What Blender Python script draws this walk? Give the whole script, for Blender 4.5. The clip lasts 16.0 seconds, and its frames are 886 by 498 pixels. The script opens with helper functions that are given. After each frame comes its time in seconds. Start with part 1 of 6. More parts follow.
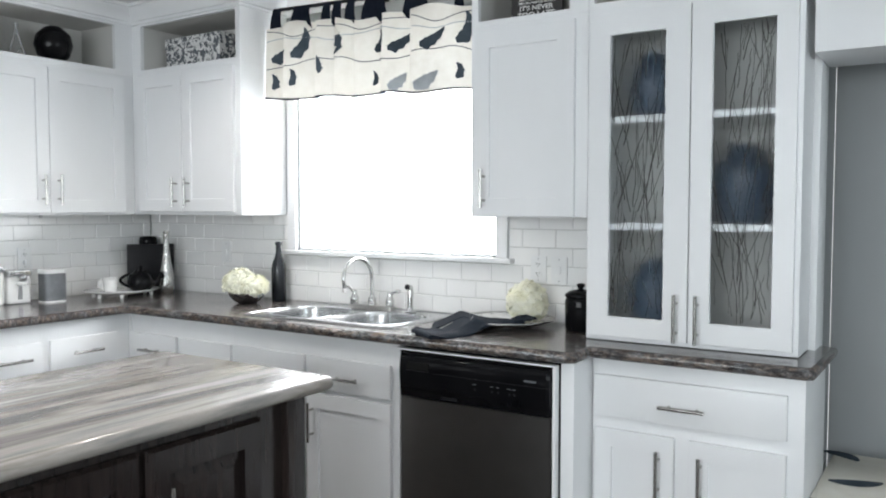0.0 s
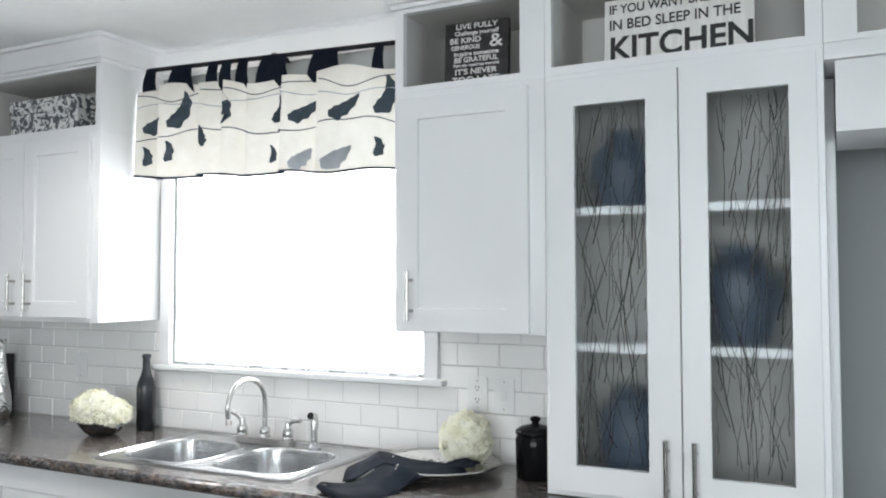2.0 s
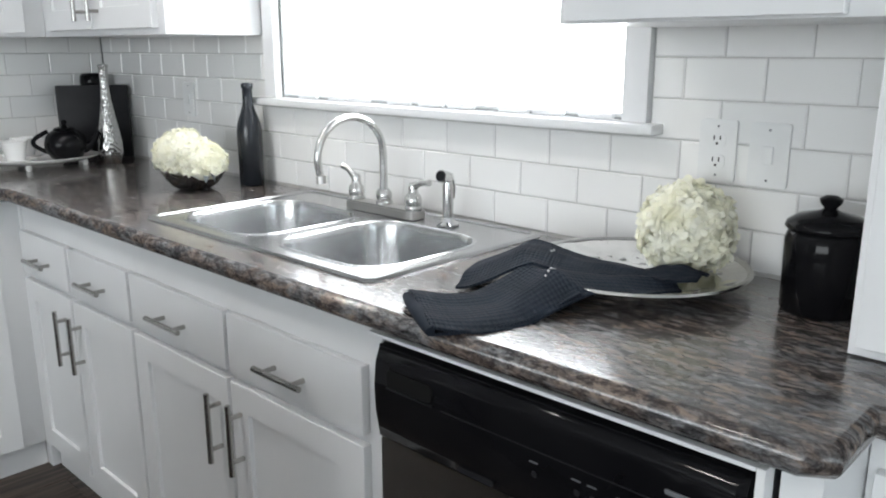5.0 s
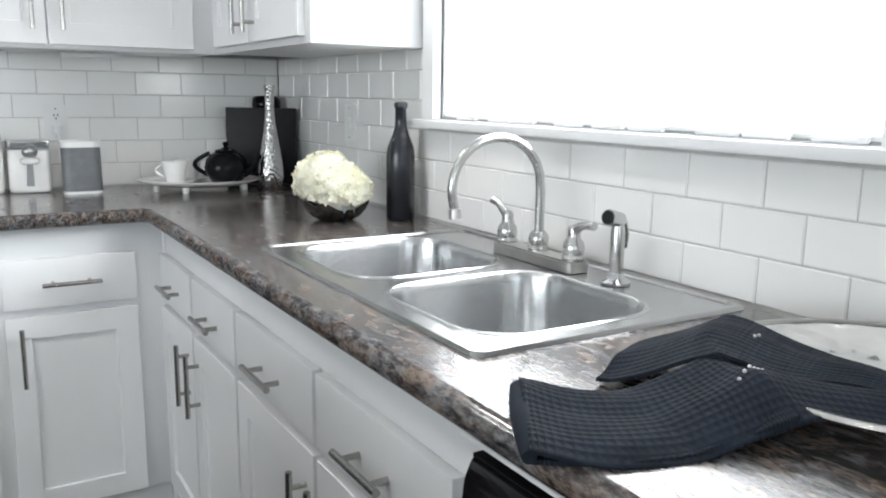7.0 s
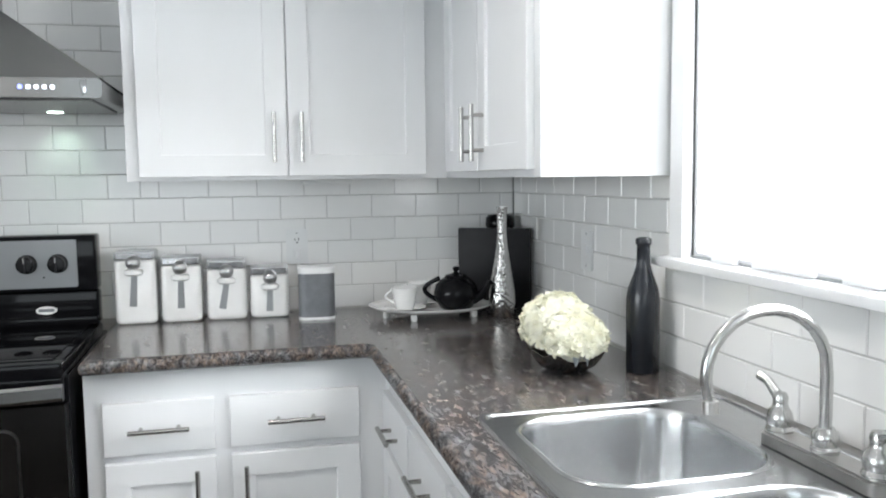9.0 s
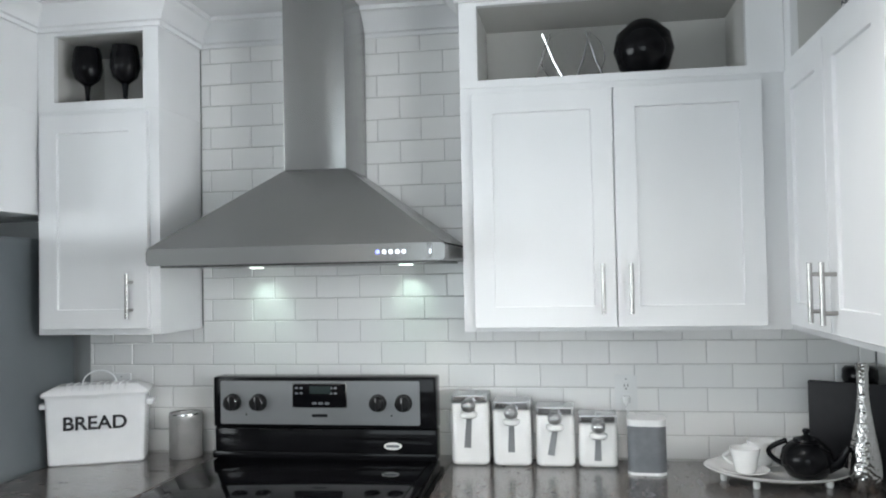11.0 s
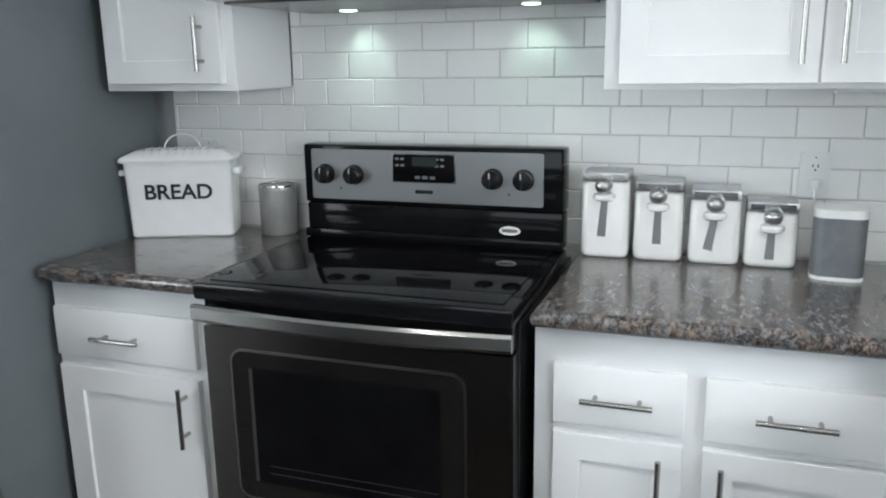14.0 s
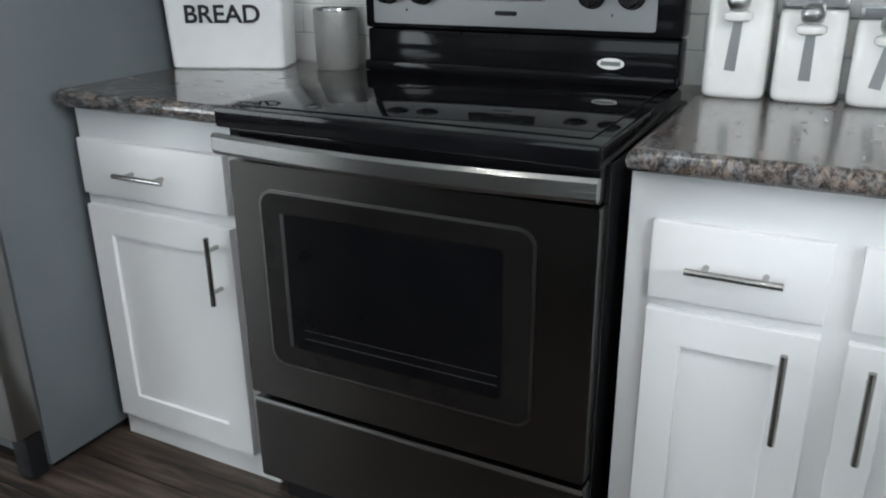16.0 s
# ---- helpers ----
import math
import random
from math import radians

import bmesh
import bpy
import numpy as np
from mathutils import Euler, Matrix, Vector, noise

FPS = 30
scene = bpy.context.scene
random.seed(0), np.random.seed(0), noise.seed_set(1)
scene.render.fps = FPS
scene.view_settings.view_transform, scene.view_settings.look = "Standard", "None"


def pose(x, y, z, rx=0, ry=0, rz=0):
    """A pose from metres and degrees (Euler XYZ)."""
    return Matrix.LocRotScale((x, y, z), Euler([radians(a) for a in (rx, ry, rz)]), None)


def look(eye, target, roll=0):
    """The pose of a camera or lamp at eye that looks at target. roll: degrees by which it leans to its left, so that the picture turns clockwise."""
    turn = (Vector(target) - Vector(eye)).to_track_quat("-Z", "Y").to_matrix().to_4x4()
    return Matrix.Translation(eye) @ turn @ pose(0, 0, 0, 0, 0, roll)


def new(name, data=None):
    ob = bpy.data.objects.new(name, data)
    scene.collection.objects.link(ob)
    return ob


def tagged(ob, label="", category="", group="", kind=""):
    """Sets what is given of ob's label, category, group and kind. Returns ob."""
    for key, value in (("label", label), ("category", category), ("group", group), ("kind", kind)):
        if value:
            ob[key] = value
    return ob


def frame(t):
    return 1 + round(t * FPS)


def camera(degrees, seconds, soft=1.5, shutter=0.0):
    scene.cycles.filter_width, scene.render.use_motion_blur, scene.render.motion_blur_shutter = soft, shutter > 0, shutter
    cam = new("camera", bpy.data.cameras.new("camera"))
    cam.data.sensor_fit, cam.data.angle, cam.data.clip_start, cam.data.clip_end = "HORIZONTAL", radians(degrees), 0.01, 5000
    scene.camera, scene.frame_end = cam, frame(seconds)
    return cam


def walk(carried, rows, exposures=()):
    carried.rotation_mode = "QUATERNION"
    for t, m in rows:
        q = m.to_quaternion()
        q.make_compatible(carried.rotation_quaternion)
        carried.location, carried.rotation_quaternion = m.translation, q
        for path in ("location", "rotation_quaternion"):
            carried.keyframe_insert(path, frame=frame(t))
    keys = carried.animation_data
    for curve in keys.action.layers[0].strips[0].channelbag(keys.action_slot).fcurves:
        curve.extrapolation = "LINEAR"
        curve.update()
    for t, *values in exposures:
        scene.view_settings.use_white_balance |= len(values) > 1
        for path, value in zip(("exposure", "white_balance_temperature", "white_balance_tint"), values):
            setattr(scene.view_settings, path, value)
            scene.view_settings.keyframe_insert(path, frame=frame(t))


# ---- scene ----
cam = camera(57.6, 16.0, soft=2.0)
PATH = [
    (0, (0.086, -0.035, 1.403), (-1.007, 1.636, 1.3), 0.0),
    (0.5, (-0.002, 0.07, 1.458), (-0.993, 1.807, 1.461), 0.3),
    (1, (-0.127, 0.199, 1.491), (-1.046, 1.973, 1.579), 0.1),
    (1.5, (-0.237, 0.332, 1.512), (-1.106, 2.13, 1.633), -0.9),
    (2, (-0.333, 0.528, 1.514), (-1.216, 2.32, 1.599), -0.1),
    (2.5, (-0.436, 0.727, 1.521), (-1.396, 2.481, 1.494), 1.2),
    (3, (-0.535, 0.934, 1.512), (-1.583, 2.628, 1.339), 1.2),
    (3.5, (-0.61, 1.152, 1.492), (-1.734, 2.775, 1.172), 0.1),
    (4, (-0.662, 1.331, 1.422), (-1.86, 2.88, 1.018), -0.0),
    (4.2, (-0.678, 1.391, 1.4), (-1.908, 2.909, 0.97), 0.3),
    (6.3, (-0.932, 1.841, 1.264), (-2.486, 3.023, 0.83), -0.7),
    (6.5, (-0.948, 1.88, 1.26), (-2.546, 3.009, 0.845), -0.1),
    (7, (-1.013, 1.956, 1.244), (-2.692, 2.976, 0.871), 0.8),
    (7.5, (-1.103, 2.026, 1.263), (-2.842, 2.948, 0.911), 0.2),
    (8, (-1.163, 2.066, 1.291), (-2.964, 2.881, 0.988), -0.2),
    (8.5, (-1.208, 2.079, 1.335), (-3.078, 2.741, 1.085), -0.7),
    (9, (-1.236, 2.089, 1.368), (-3.171, 2.564, 1.19), -0.7),
    (9.5, (-1.259, 2.096, 1.427), (-3.237, 2.367, 1.307), -0.8),
    (10, (-1.262, 2.094, 1.488), (-3.261, 2.125, 1.437), -1.0),
    (10.2, (-1.259, 2.082, 1.508), (-3.258, 2.024, 1.49), -1.0),
    (12.3, (-1.426, 2.117, 1.571), (-3.347, 1.562, 1.543), -1.4),
    (12.5, (-1.478, 2.097, 1.579), (-3.396, 1.537, 1.488), -1.2),
    (13, (-1.575, 2.042, 1.531), (-3.488, 1.498, 1.316), -1.0),
    (13.5, (-1.679, 2.031, 1.489), (-3.563, 1.452, 1.146), -1.2),
    (14, (-1.774, 2.044, 1.434), (-3.61, 1.394, 0.981), -0.9),
    (14.5, (-1.851, 2.068, 1.386), (-3.63, 1.343, 0.83), -0.7),
    (14.7, (-1.888, 2.075, 1.371), (-3.643, 1.321, 0.777), -0.8),
    (15, (-1.923, 2.068, 1.325), (-3.66, 1.297, 0.699), -0.7),
    (15.5, (-2.021, 2.034, 1.261), (-3.726, 1.236, 0.586), -0.6),
    (16, (-2.12, 1.991, 1.225), (-3.78, 1.128, 0.519), -0.6),
]
walk(cam, [(t, look(eye, target, roll)) for t, eye, target, roll in PATH],
     exposures=[(0, 0.0, 6500, 10), (9, 0.0, 6500, 10), (12.5, 0.06, 6360, 8), (14.5, -0.05, 6330, 8), (16, -0.05, 6330, 8)])
# ---------------------------------------------------------------- light
world = bpy.data.worlds.new("world")
scene.world = world
world.use_nodes = True
wn = world.node_tree
sky = wn.nodes.new("ShaderNodeTexSky")
sky.sky_type, sky.sun_disc = "NISHITA", False
sky.sun_elevation, sky.sun_rotation = radians(40), radians(150)
wn.links.new(sky.outputs[0], wn.nodes["Background"].inputs[0])
wn.nodes["Background"].inputs[1].default_value = 0.12


def lamp(name, kind, m, power, colour, **more):
    data = bpy.data.lights.new(name, kind)
    data.energy, data.color = power, colour
    for key, value in more.items():
        if key == "size":
            data.size = value
        elif key == "size_y":
            data.shape, data.size_y = "RECTANGLE", value
        elif key == "angle":
            data.angle = value
        elif key == "radius":
            data.shadow_soft_size = value
        elif key == "spot":
            data.spot_size, data.spot_blend = value, 0.7
    ob = new(name, data)
    ob.matrix_world = m
    return ob


lamp("sun", "SUN", look((3, -6, 8), (0, 0, 0)), 1.0, (1, 0.97, 0.93), angle=radians(12))
# daylight entering by the sink window and by a wide window assumed in the room behind
lamp("window_daylight", "AREA", look((-2.225, 3.0475, 1.705), (-2.225, 2.0, 1.705)), 34, (0.93, 0.97, 1.0), size=1.175, size_y=1.025)
lamp("room_daylight", "AREA", look((-0.3, -3.02, 1.525), (-0.5, 0, 1.95)), 122, (0.90, 0.965, 1.0), size=3.4, size_y=1.4)
# unseen fill from the east, added to brighten the stove wall
lamp("side_daylight", "AREA", look((2.52, 1.5, 1.625), (0, 1.3, 2.6)), 24, (0.82, 0.94, 1.0), size=2.0, size_y=1.2)

# ---------------------------------------------------------------- materials
def material(name, colour, rough=0.5, metal=0.0, spec=0.5, coat=0.0, emit=0.0):
    m = bpy.data.materials.new(name)
    m.use_nodes = True
    b = m.node_tree.nodes["Principled BSDF"]
    b.inputs["Base Color"].default_value = (*colour, 1)
    b.inputs["Roughness"].default_value = rough
    b.inputs["Metallic"].default_value = metal
    b.inputs["Specular IOR Level"].default_value = spec
    b.inputs["Coat Weight"].default_value = coat
    b.inputs["Coat Roughness"].default_value = 0.06
    if emit:
        b.inputs["Emission Color"].default_value = (*colour, 1)
        b.inputs["Emission Strength"].default_value = emit
    return m


def node(m, kind, **inputs):
    n = m.node_tree.nodes.new(kind)
    for key, value in inputs.items():
        n.inputs[key.replace("_", " ")].default_value = value
    return n


def wire(m, a, b):
    m.node_tree.links.new(a, b)


def coords(m, stretch=(1, 1, 1), turn=0.0):
    c = m.node_tree.nodes.new("ShaderNodeTexCoord")
    p = m.node_tree.nodes.new("ShaderNodeMapping")
    p.inputs["Scale"].default_value = stretch
    p.inputs["Rotation"].default_value = (0, 0, turn)
    # world metres, so that the grain has its real size on every thing
    g = m.node_tree.nodes.new("ShaderNodeNewGeometry")
    wire(m, g.outputs["Position"], p.inputs["Vector"])
    return p.outputs["Vector"]


def ramp(m, fac, stops):
    r = m.node_tree.nodes.new("ShaderNodeValToRGB")
    while len(r.color_ramp.elements) < len(stops):
        r.color_ramp.elements.new(0.5)
    for e, (p, c) in zip(r.color_ramp.elements, stops):
        e.position, e.color = p, (*c, 1)
    wire(m, fac, r.inputs["Fac"])
    return r.outputs["Color"]


def noise_tex(m, vec, scale, detail=4, rough=0.55, distort=0.0):
    n = node(m, "ShaderNodeTexNoise", Scale=scale, Detail=detail, Roughness=rough, Distortion=distort)
    wire(m, vec, n.inputs["Vector"])
    return n.outputs["Fac"]


def bump(m, height, strength, distance=0.001):
    b = node(m, "ShaderNodeBump", Strength=strength, Distance=distance)
    wire(m, height, b.inputs["Height"])
    wire(m, b.outputs["Normal"], m.node_tree.nodes["Principled BSDF"].inputs["Normal"])


def bsdf(m):
    return m.node_tree.nodes["Principled BSDF"]


def vary(m, vec, scale, c0, c1, r0, r1, bump_scale=0.0, bump_by=0.0):
    """Mottle in colour and gloss, and a fine relief."""
    f = noise_tex(m, vec, scale)
    wire(m, ramp(m, f, [(0.3, c0), (0.7, c1)]), bsdf(m).inputs["Base Color"])
    mr = node(m, "ShaderNodeMapRange", To_Min=r0, To_Max=r1)
    wire(m, noise_tex(m, vec, scale * 3.1, 5), mr.inputs["Value"])
    wire(m, mr.outputs["Result"], bsdf(m).inputs["Roughness"])
    if bump_by:
        bump(m, noise_tex(m, vec, bump_scale, 3), bump_by)
    return m


def painted(name, colour, r=0.35, brush=0.06):
    m = material(name, colour, r)
    dark = tuple(c * 0.95 for c in colour)
    return vary(m, coords(m, (1, 1, 0.35)), 3.0, dark, colour, r - 0.07, r + 0.1, 140, brush)


WHITE = painted("white_cabinet_paint", (0.80, 0.81, 0.82), 0.32)
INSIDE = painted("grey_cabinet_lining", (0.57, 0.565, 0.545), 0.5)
# the niche lining again, with the gloom behind the hutch glass in its colour
HUTCHSHADED = painted("shaded_hutch_lining", (0.40, 0.395, 0.38), 0.5)
TRIM = painted("white_trim_paint", (0.82, 0.83, 0.84), 0.4)
WALL = painted("grey_wall_paint", (0.33, 0.345, 0.35), 0.7, 0.15)
WALLPALE = painted("pale_wall_paint", (0.62, 0.63, 0.63), 0.75, 0.15)
CEIL = painted("ceiling_paint", (0.87, 0.88, 0.89), 0.85, 0.2)
GROUT = vary(material("grout", (0.50, 0.50, 0.49), 0.9), coords(bpy.data.materials["grout"]), 40, (0.48, 0.48, 0.47), (0.58, 0.58, 0.57), 0.8, 0.95, 300, 0.3)


def make_tile():
    m = material("glazed_tile", (0.8, 0.8, 0.79), 0.12, coat=0.4)
    info = m.node_tree.nodes.new("ShaderNodeObjectInfo")
    r = ramp(m, info.outputs["Random"], [(0.0, (0.83, 0.835, 0.83)), (1.0, (0.88, 0.88, 0.87))])
    wire(m, r, bsdf(m).inputs["Base Color"])
    v = coords(m)
    mr = node(m, "ShaderNodeMapRange", To_Min=0.09, To_Max=0.24)
    wire(m, noise_tex(m, v, 22, 3), mr.inputs["Value"])
    wire(m, mr.outputs["Result"], bsdf(m).inputs["Roughness"])
    bump(m, noise_tex(m, v, 14, 2), 0.12, 0.004)
    return m


TILE = make_tile()


def make_counter(name, stretch, turn=0.0):
    m = material(name, (0.15, 0.12, 0.1), 0.35, spec=0.2, coat=0.7)
    bsdf(m).inputs["Coat Roughness"].default_value = 0.15
    v = coords(m, stretch, turn)
    blotch = noise_tex(m, v, 38, 9, 0.74, 0.5)
    fleck = noise_tex(m, v, 95, 5, 0.72, 0.4)
    mix = node(m, "ShaderNodeMix")
    mix.data_type = "FLOAT"
    mix.inputs["Factor"].default_value = 0.40
    wire(m, blotch, mix.inputs["A"])
    wire(m, fleck, mix.inputs["B"])
    brown = ramp(m, mix.outputs["Result"], [(0.39, (0.014, 0.012, 0.012)), (0.45, (0.040, 0.031, 0.028)), (0.495, (0.085, 0.066, 0.058)), (0.535, (0.150, 0.118, 0.100)), (0.58, (0.205, 0.157, 0.124)), (0.65, (0.235, 0.195, 0.162))])
    grey = ramp(m, mix.outputs["Result"], [(0.39, (0.012, 0.012, 0.013)), (0.45, (0.036, 0.035, 0.037)), (0.495, (0.078, 0.077, 0.080)), (0.535, (0.135, 0.135, 0.139)), (0.58, (0.18, 0.18, 0.185)), (0.65, (0.215, 0.215, 0.22))])
    drift = node(m, "ShaderNodeMix")
    drift.data_type = "RGBA"
    wire(m, ramp(m, noise_tex(m, v, 20, 5, 0.65, 0.6), [(0.42, (0, 0, 0)), (0.58, (1, 1, 1))]), drift.inputs["Factor"])
    wire(m, brown, drift.inputs["A"])
    wire(m, grey, drift.inputs["B"])
    wire(m, drift.outputs["Result"], bsdf(m).inputs["Base Color"])
    mr = node(m, "ShaderNodeMapRange", To_Min=0.16, To_Max=0.34)
    wire(m, noise_tex(m, v, 30, 4), mr.inputs["Value"])
    wire(m, mr.outputs["Result"], bsdf(m).inputs["Roughness"])
    bump(m, fleck, 0.05, 0.0004)
    return m


COUNTER = make_counter("dark_stone_laminate", (0.6, 1.6, 1.4), 0.12)
COUNTER_SIDE = make_counter("dark_stone_laminate_along", (1.6, 0.6, 1.4), 0.1)


def make_island_top():
    m = material("streaked_laminate", (0.3, 0.28, 0.26), 0.25, coat=0.3)
    v = coords(m, (7.0, 0.55, 3.0), 0.12)
    f = noise_tex(m, v, 1.5, 7, 0.62, 0.5)
    col = ramp(m, f, [(0.30, (0.035, 0.033, 0.034)), (0.40, (0.12, 0.11, 0.105)), (0.47, (0.24, 0.215, 0.19)), (0.53, (0.36, 0.335, 0.31)),
                      (0.60, (0.22, 0.215, 0.21)), (0.68, (0.48, 0.46, 0.44))])
    wire(m, col, bsdf(m).inputs["Base Color"])
    bump(m, noise_tex(m, v, 20, 3), 0.08, 0.0005)
    return m


ISLAND = make_island_top()
ESPRESSO = material("espresso_wood", (0.02, 0.015, 0.014), 0.16, spec=0.5)
vary(ESPRESSO, coords(ESPRESSO, (12, 12, 0.8)), 4, (0.012, 0.009, 0.009), (0.028, 0.021, 0.019), 0.12, 0.22, 60, 0.05)


def brushed(name, colour, r=0.28, stretch=(2, 2, 160), scale=4.0, relief=0.05, grain=0.0):
    m = material(name, colour, r, 1.0)
    if grain:
        # brushed level, so that lights draw out into upright streaks
        bsdf(m).inputs["Anisotropic"].default_value = grain
        bsdf(m).inputs["Anisotropic Rotation"].default_value = 0.25
        t = m.node_tree.nodes.new("ShaderNodeTangent")
        t.direction_type, t.axis = "RADIAL", "Z"
        wire(m, t.outputs["Tangent"], bsdf(m).inputs["Tangent"])
    v = coords(m, stretch)
    f = noise_tex(m, v, scale, 4)
    mr = node(m, "ShaderNodeMapRange", To_Min=r - (0.02 if grain else 0.07), To_Max=r + (0.03 if grain else 0.12))
    wire(m, f, mr.inputs["Value"])
    wire(m, mr.outputs["Result"], bsdf(m).inputs["Roughness"])
    big = noise_tex(m, coords(m), 5, 3)
    wire(m, ramp(m, big, [(0.3, tuple(c * 0.9 for c in colour)), (0.7, colour)]), bsdf(m).inputs["Base Color"])
    bump(m, f, relief, 0.0004)
    return m


STEEL = brushed("brushed_steel", (0.52, 0.525, 0.53), 0.27)
STEEL_DARK = brushed("slate_steel", (0.142, 0.137, 0.133), 0.25, (1, 1, 500), relief=0.002, grain=0.6)
STEEL_H = brushed("brushed_steel_panel", (0.36, 0.365, 0.37), 0.34, (160, 2, 2))
HOODSTEEL = brushed("hood_steel", (0.35, 0.348, 0.345), 0.26, (1, 1, 500), relief=0.002, grain=0.8)
SINK = vary(material("sink_steel", (0.38, 0.385, 0.39), 0.24, 1.0), coords(bpy.data.materials["sink_steel"], (7, 7, 0.6)), 4, (0.45, 0.455, 0.46), (0.49, 0.495, 0.50), 0.23, 0.28)
NICKEL = vary(material("brushed_nickel", (0.50, 0.49, 0.475), 0.3, 1.0), coords(bpy.data.materials["brushed_nickel"]), 18, (0.47, 0.46, 0.445), (0.54, 0.53, 0.515), 0.24, 0.36)
HANDLE = vary(material("dark_brushed_nickel", (0.33, 0.32, 0.305), 0.22, 1.0), coords(bpy.data.materials["dark_brushed_nickel"]), 18, (0.38, 0.37, 0.355), (0.44, 0.43, 0.415), 0.18, 0.29)


def make_bowl_steel():
    """Steel spun round the bowl: lights stretch into upright streaks."""
    m = material("spun_bowl_steel", (0.34, 0.345, 0.35), 0.3, 1.0)
    bsdf(m).inputs["Anisotropic"].default_value = 0.85
    bsdf(m).inputs["Anisotropic Rotation"].default_value = 0.25
    t = m.node_tree.nodes.new("ShaderNodeTangent")
    t.direction_type = "RADIAL"
    t.axis = "Z"
    wire(m, t.outputs["Tangent"], bsdf(m).inputs["Tangent"])
    return vary(m, coords(m, (5, 5, 0.5)), 1.5, (0.55, 0.56, 0.57), (0.60, 0.61, 0.615), 0.22, 0.27)


BOWLSTEEL = make_bowl_steel()
SATIN = vary(material("satin_chrome", (0.58, 0.58, 0.57), 0.16, 1.0), coords(bpy.data.materials["satin_chrome"]), 16, (0.54, 0.54, 0.53), (0.61, 0.61, 0.60), 0.20, 0.30)
CHROME = material("polished_chrome", (0.60, 0.60, 0.61), 0.09, 1.0)
BLACK = vary(material("black_enamel", (0.008, 0.008, 0.009), 0.07, spec=0.14), coords(bpy.data.materials["black_enamel"]), 8, (0.004, 0.004, 0.005), (0.007, 0.007, 0.008), 0.05, 0.1)
BLACKGLASS = vary(material("black_glass", (0.004, 0.004, 0.005), 0.04, spec=0.10), coords(bpy.data.materials["black_glass"]), 9, (0.003, 0.003, 0.004), (0.006, 0.006, 0.007), 0.03, 0.07)
BLACKMATT = vary(material("black_plastic", (0.012, 0.012, 0.014), 0.4, spec=0.15), coords(bpy.data.materials["black_plastic"]), 12, (0.011, 0.011, 0.013), (0.018, 0.018, 0.02), 0.32, 0.5, 200, 0.1)
KNOB = vary(material("black_knob", (0.010, 0.010, 0.011), 0.2, spec=0.35), coords(bpy.data.materials["black_knob"]), 12, (0.008, 0.008, 0.009), (0.014, 0.014, 0.015), 0.16, 0.26)
BEZEL = brushed("dark_bezel_steel", (0.23, 0.225, 0.22), 0.30)
OVENFRAME = vary(material("rack_and_reflection_grey", (0.03, 0.03, 0.032), 0.4), coords(bpy.data.materials["rack_and_reflection_grey"]), 20, (0.025, 0.025, 0.027), (0.04, 0.04, 0.042), 0.3, 0.5)
OVENGLASS = vary(material("oven_glass", (0.010, 0.009, 0.009), 0.06, spec=0.25), coords(bpy.data.materials["oven_glass"]), 6, (0.008, 0.007, 0.007), (0.013, 0.012, 0.011), 0.05, 0.09)
FRIDGE = vary(material("grey_fridge_side", (0.10, 0.115, 0.125), 0.42), coords(bpy.data.materials["grey_fridge_side"]), 4, (0.120, 0.137, 0.149), (0.142, 0.160, 0.172), 0.36, 0.5, 220, 0.2)
FRIDGEFRONT = brushed("fridge_front_steel", (0.28, 0.275, 0.27), 0.30, (1, 1, 500), relief=0.003, grain=0.7)
CERAMIC = vary(material("white_ceramic", (0.82, 0.82, 0.81), 0.15, coat=0.3), coords(bpy.data.materials["white_ceramic"]), 14, (0.79, 0.79, 0.78), (0.84, 0.84, 0.83), 0.1, 0.2)
ENAMEL = vary(material("white_enamel", (0.82, 0.83, 0.84), 0.2, coat=0.2), coords(bpy.data.materials["white_enamel"]), 10, (0.79, 0.80, 0.81), (0.84, 0.85, 0.86), 0.14, 0.26, 30, 0.04)
PLASTIC = vary(material("white_plastic", (0.78, 0.79, 0.79), 0.35), coords(bpy.data.materials["white_plastic"]), 20, (0.76, 0.77, 0.77), (0.80, 0.81, 0.81), 0.3, 0.42)
GREYMESH = vary(material("grey_speaker_mesh", (0.19, 0.20, 0.215), 0.45, 0.5), coords(bpy.data.materials["grey_speaker_mesh"]), 30, (0.17, 0.18, 0.195), (0.21, 0.22, 0.235), 0.4, 0.5, 1400, 0.4)
INK = material("black_ink", (0.012, 0.012, 0.014), 0.5)
INKWHITE = material("white_ink", (0.75, 0.74, 0.72), 0.6)
SLOT = material("dark_slot", (0.008, 0.008, 0.008), 0.8, spec=0.1)


def make_hammered(name, colour, scale, rough, by=0.8, dist=0.004):
    m = material(name, colour, rough, 1.0)
    v = node(m, "ShaderNodeTexVoronoi", Scale=scale)
    wire(m, coords(m), v.inputs["Vector"])
    v.feature = "SMOOTH_F1"
    bump(m, v.outputs["Distance"], by, dist)
    f = noise_tex(m, coords(m), 12)
    wire(m, ramp(m, f, [(0.3, tuple(c * 0.8 for c in colour)), (0.7, colour)]), bsdf(m).inputs["Base Color"])
    return m


HAMMERED = make_hammered("hammered_silver", (0.50, 0.495, 0.485), 110, 0.18)
PLATTER = make_hammered("silver_platter", (0.86, 0.86, 0.85), 34, 0.14, 0.7, 0.006)
CROCK = make_hammered("crackled_silver", (0.46, 0.455, 0.445), 160, 0.45, 0.4, 0.003)
bsdf(CROCK).inputs["Metallic"].default_value = 0.55


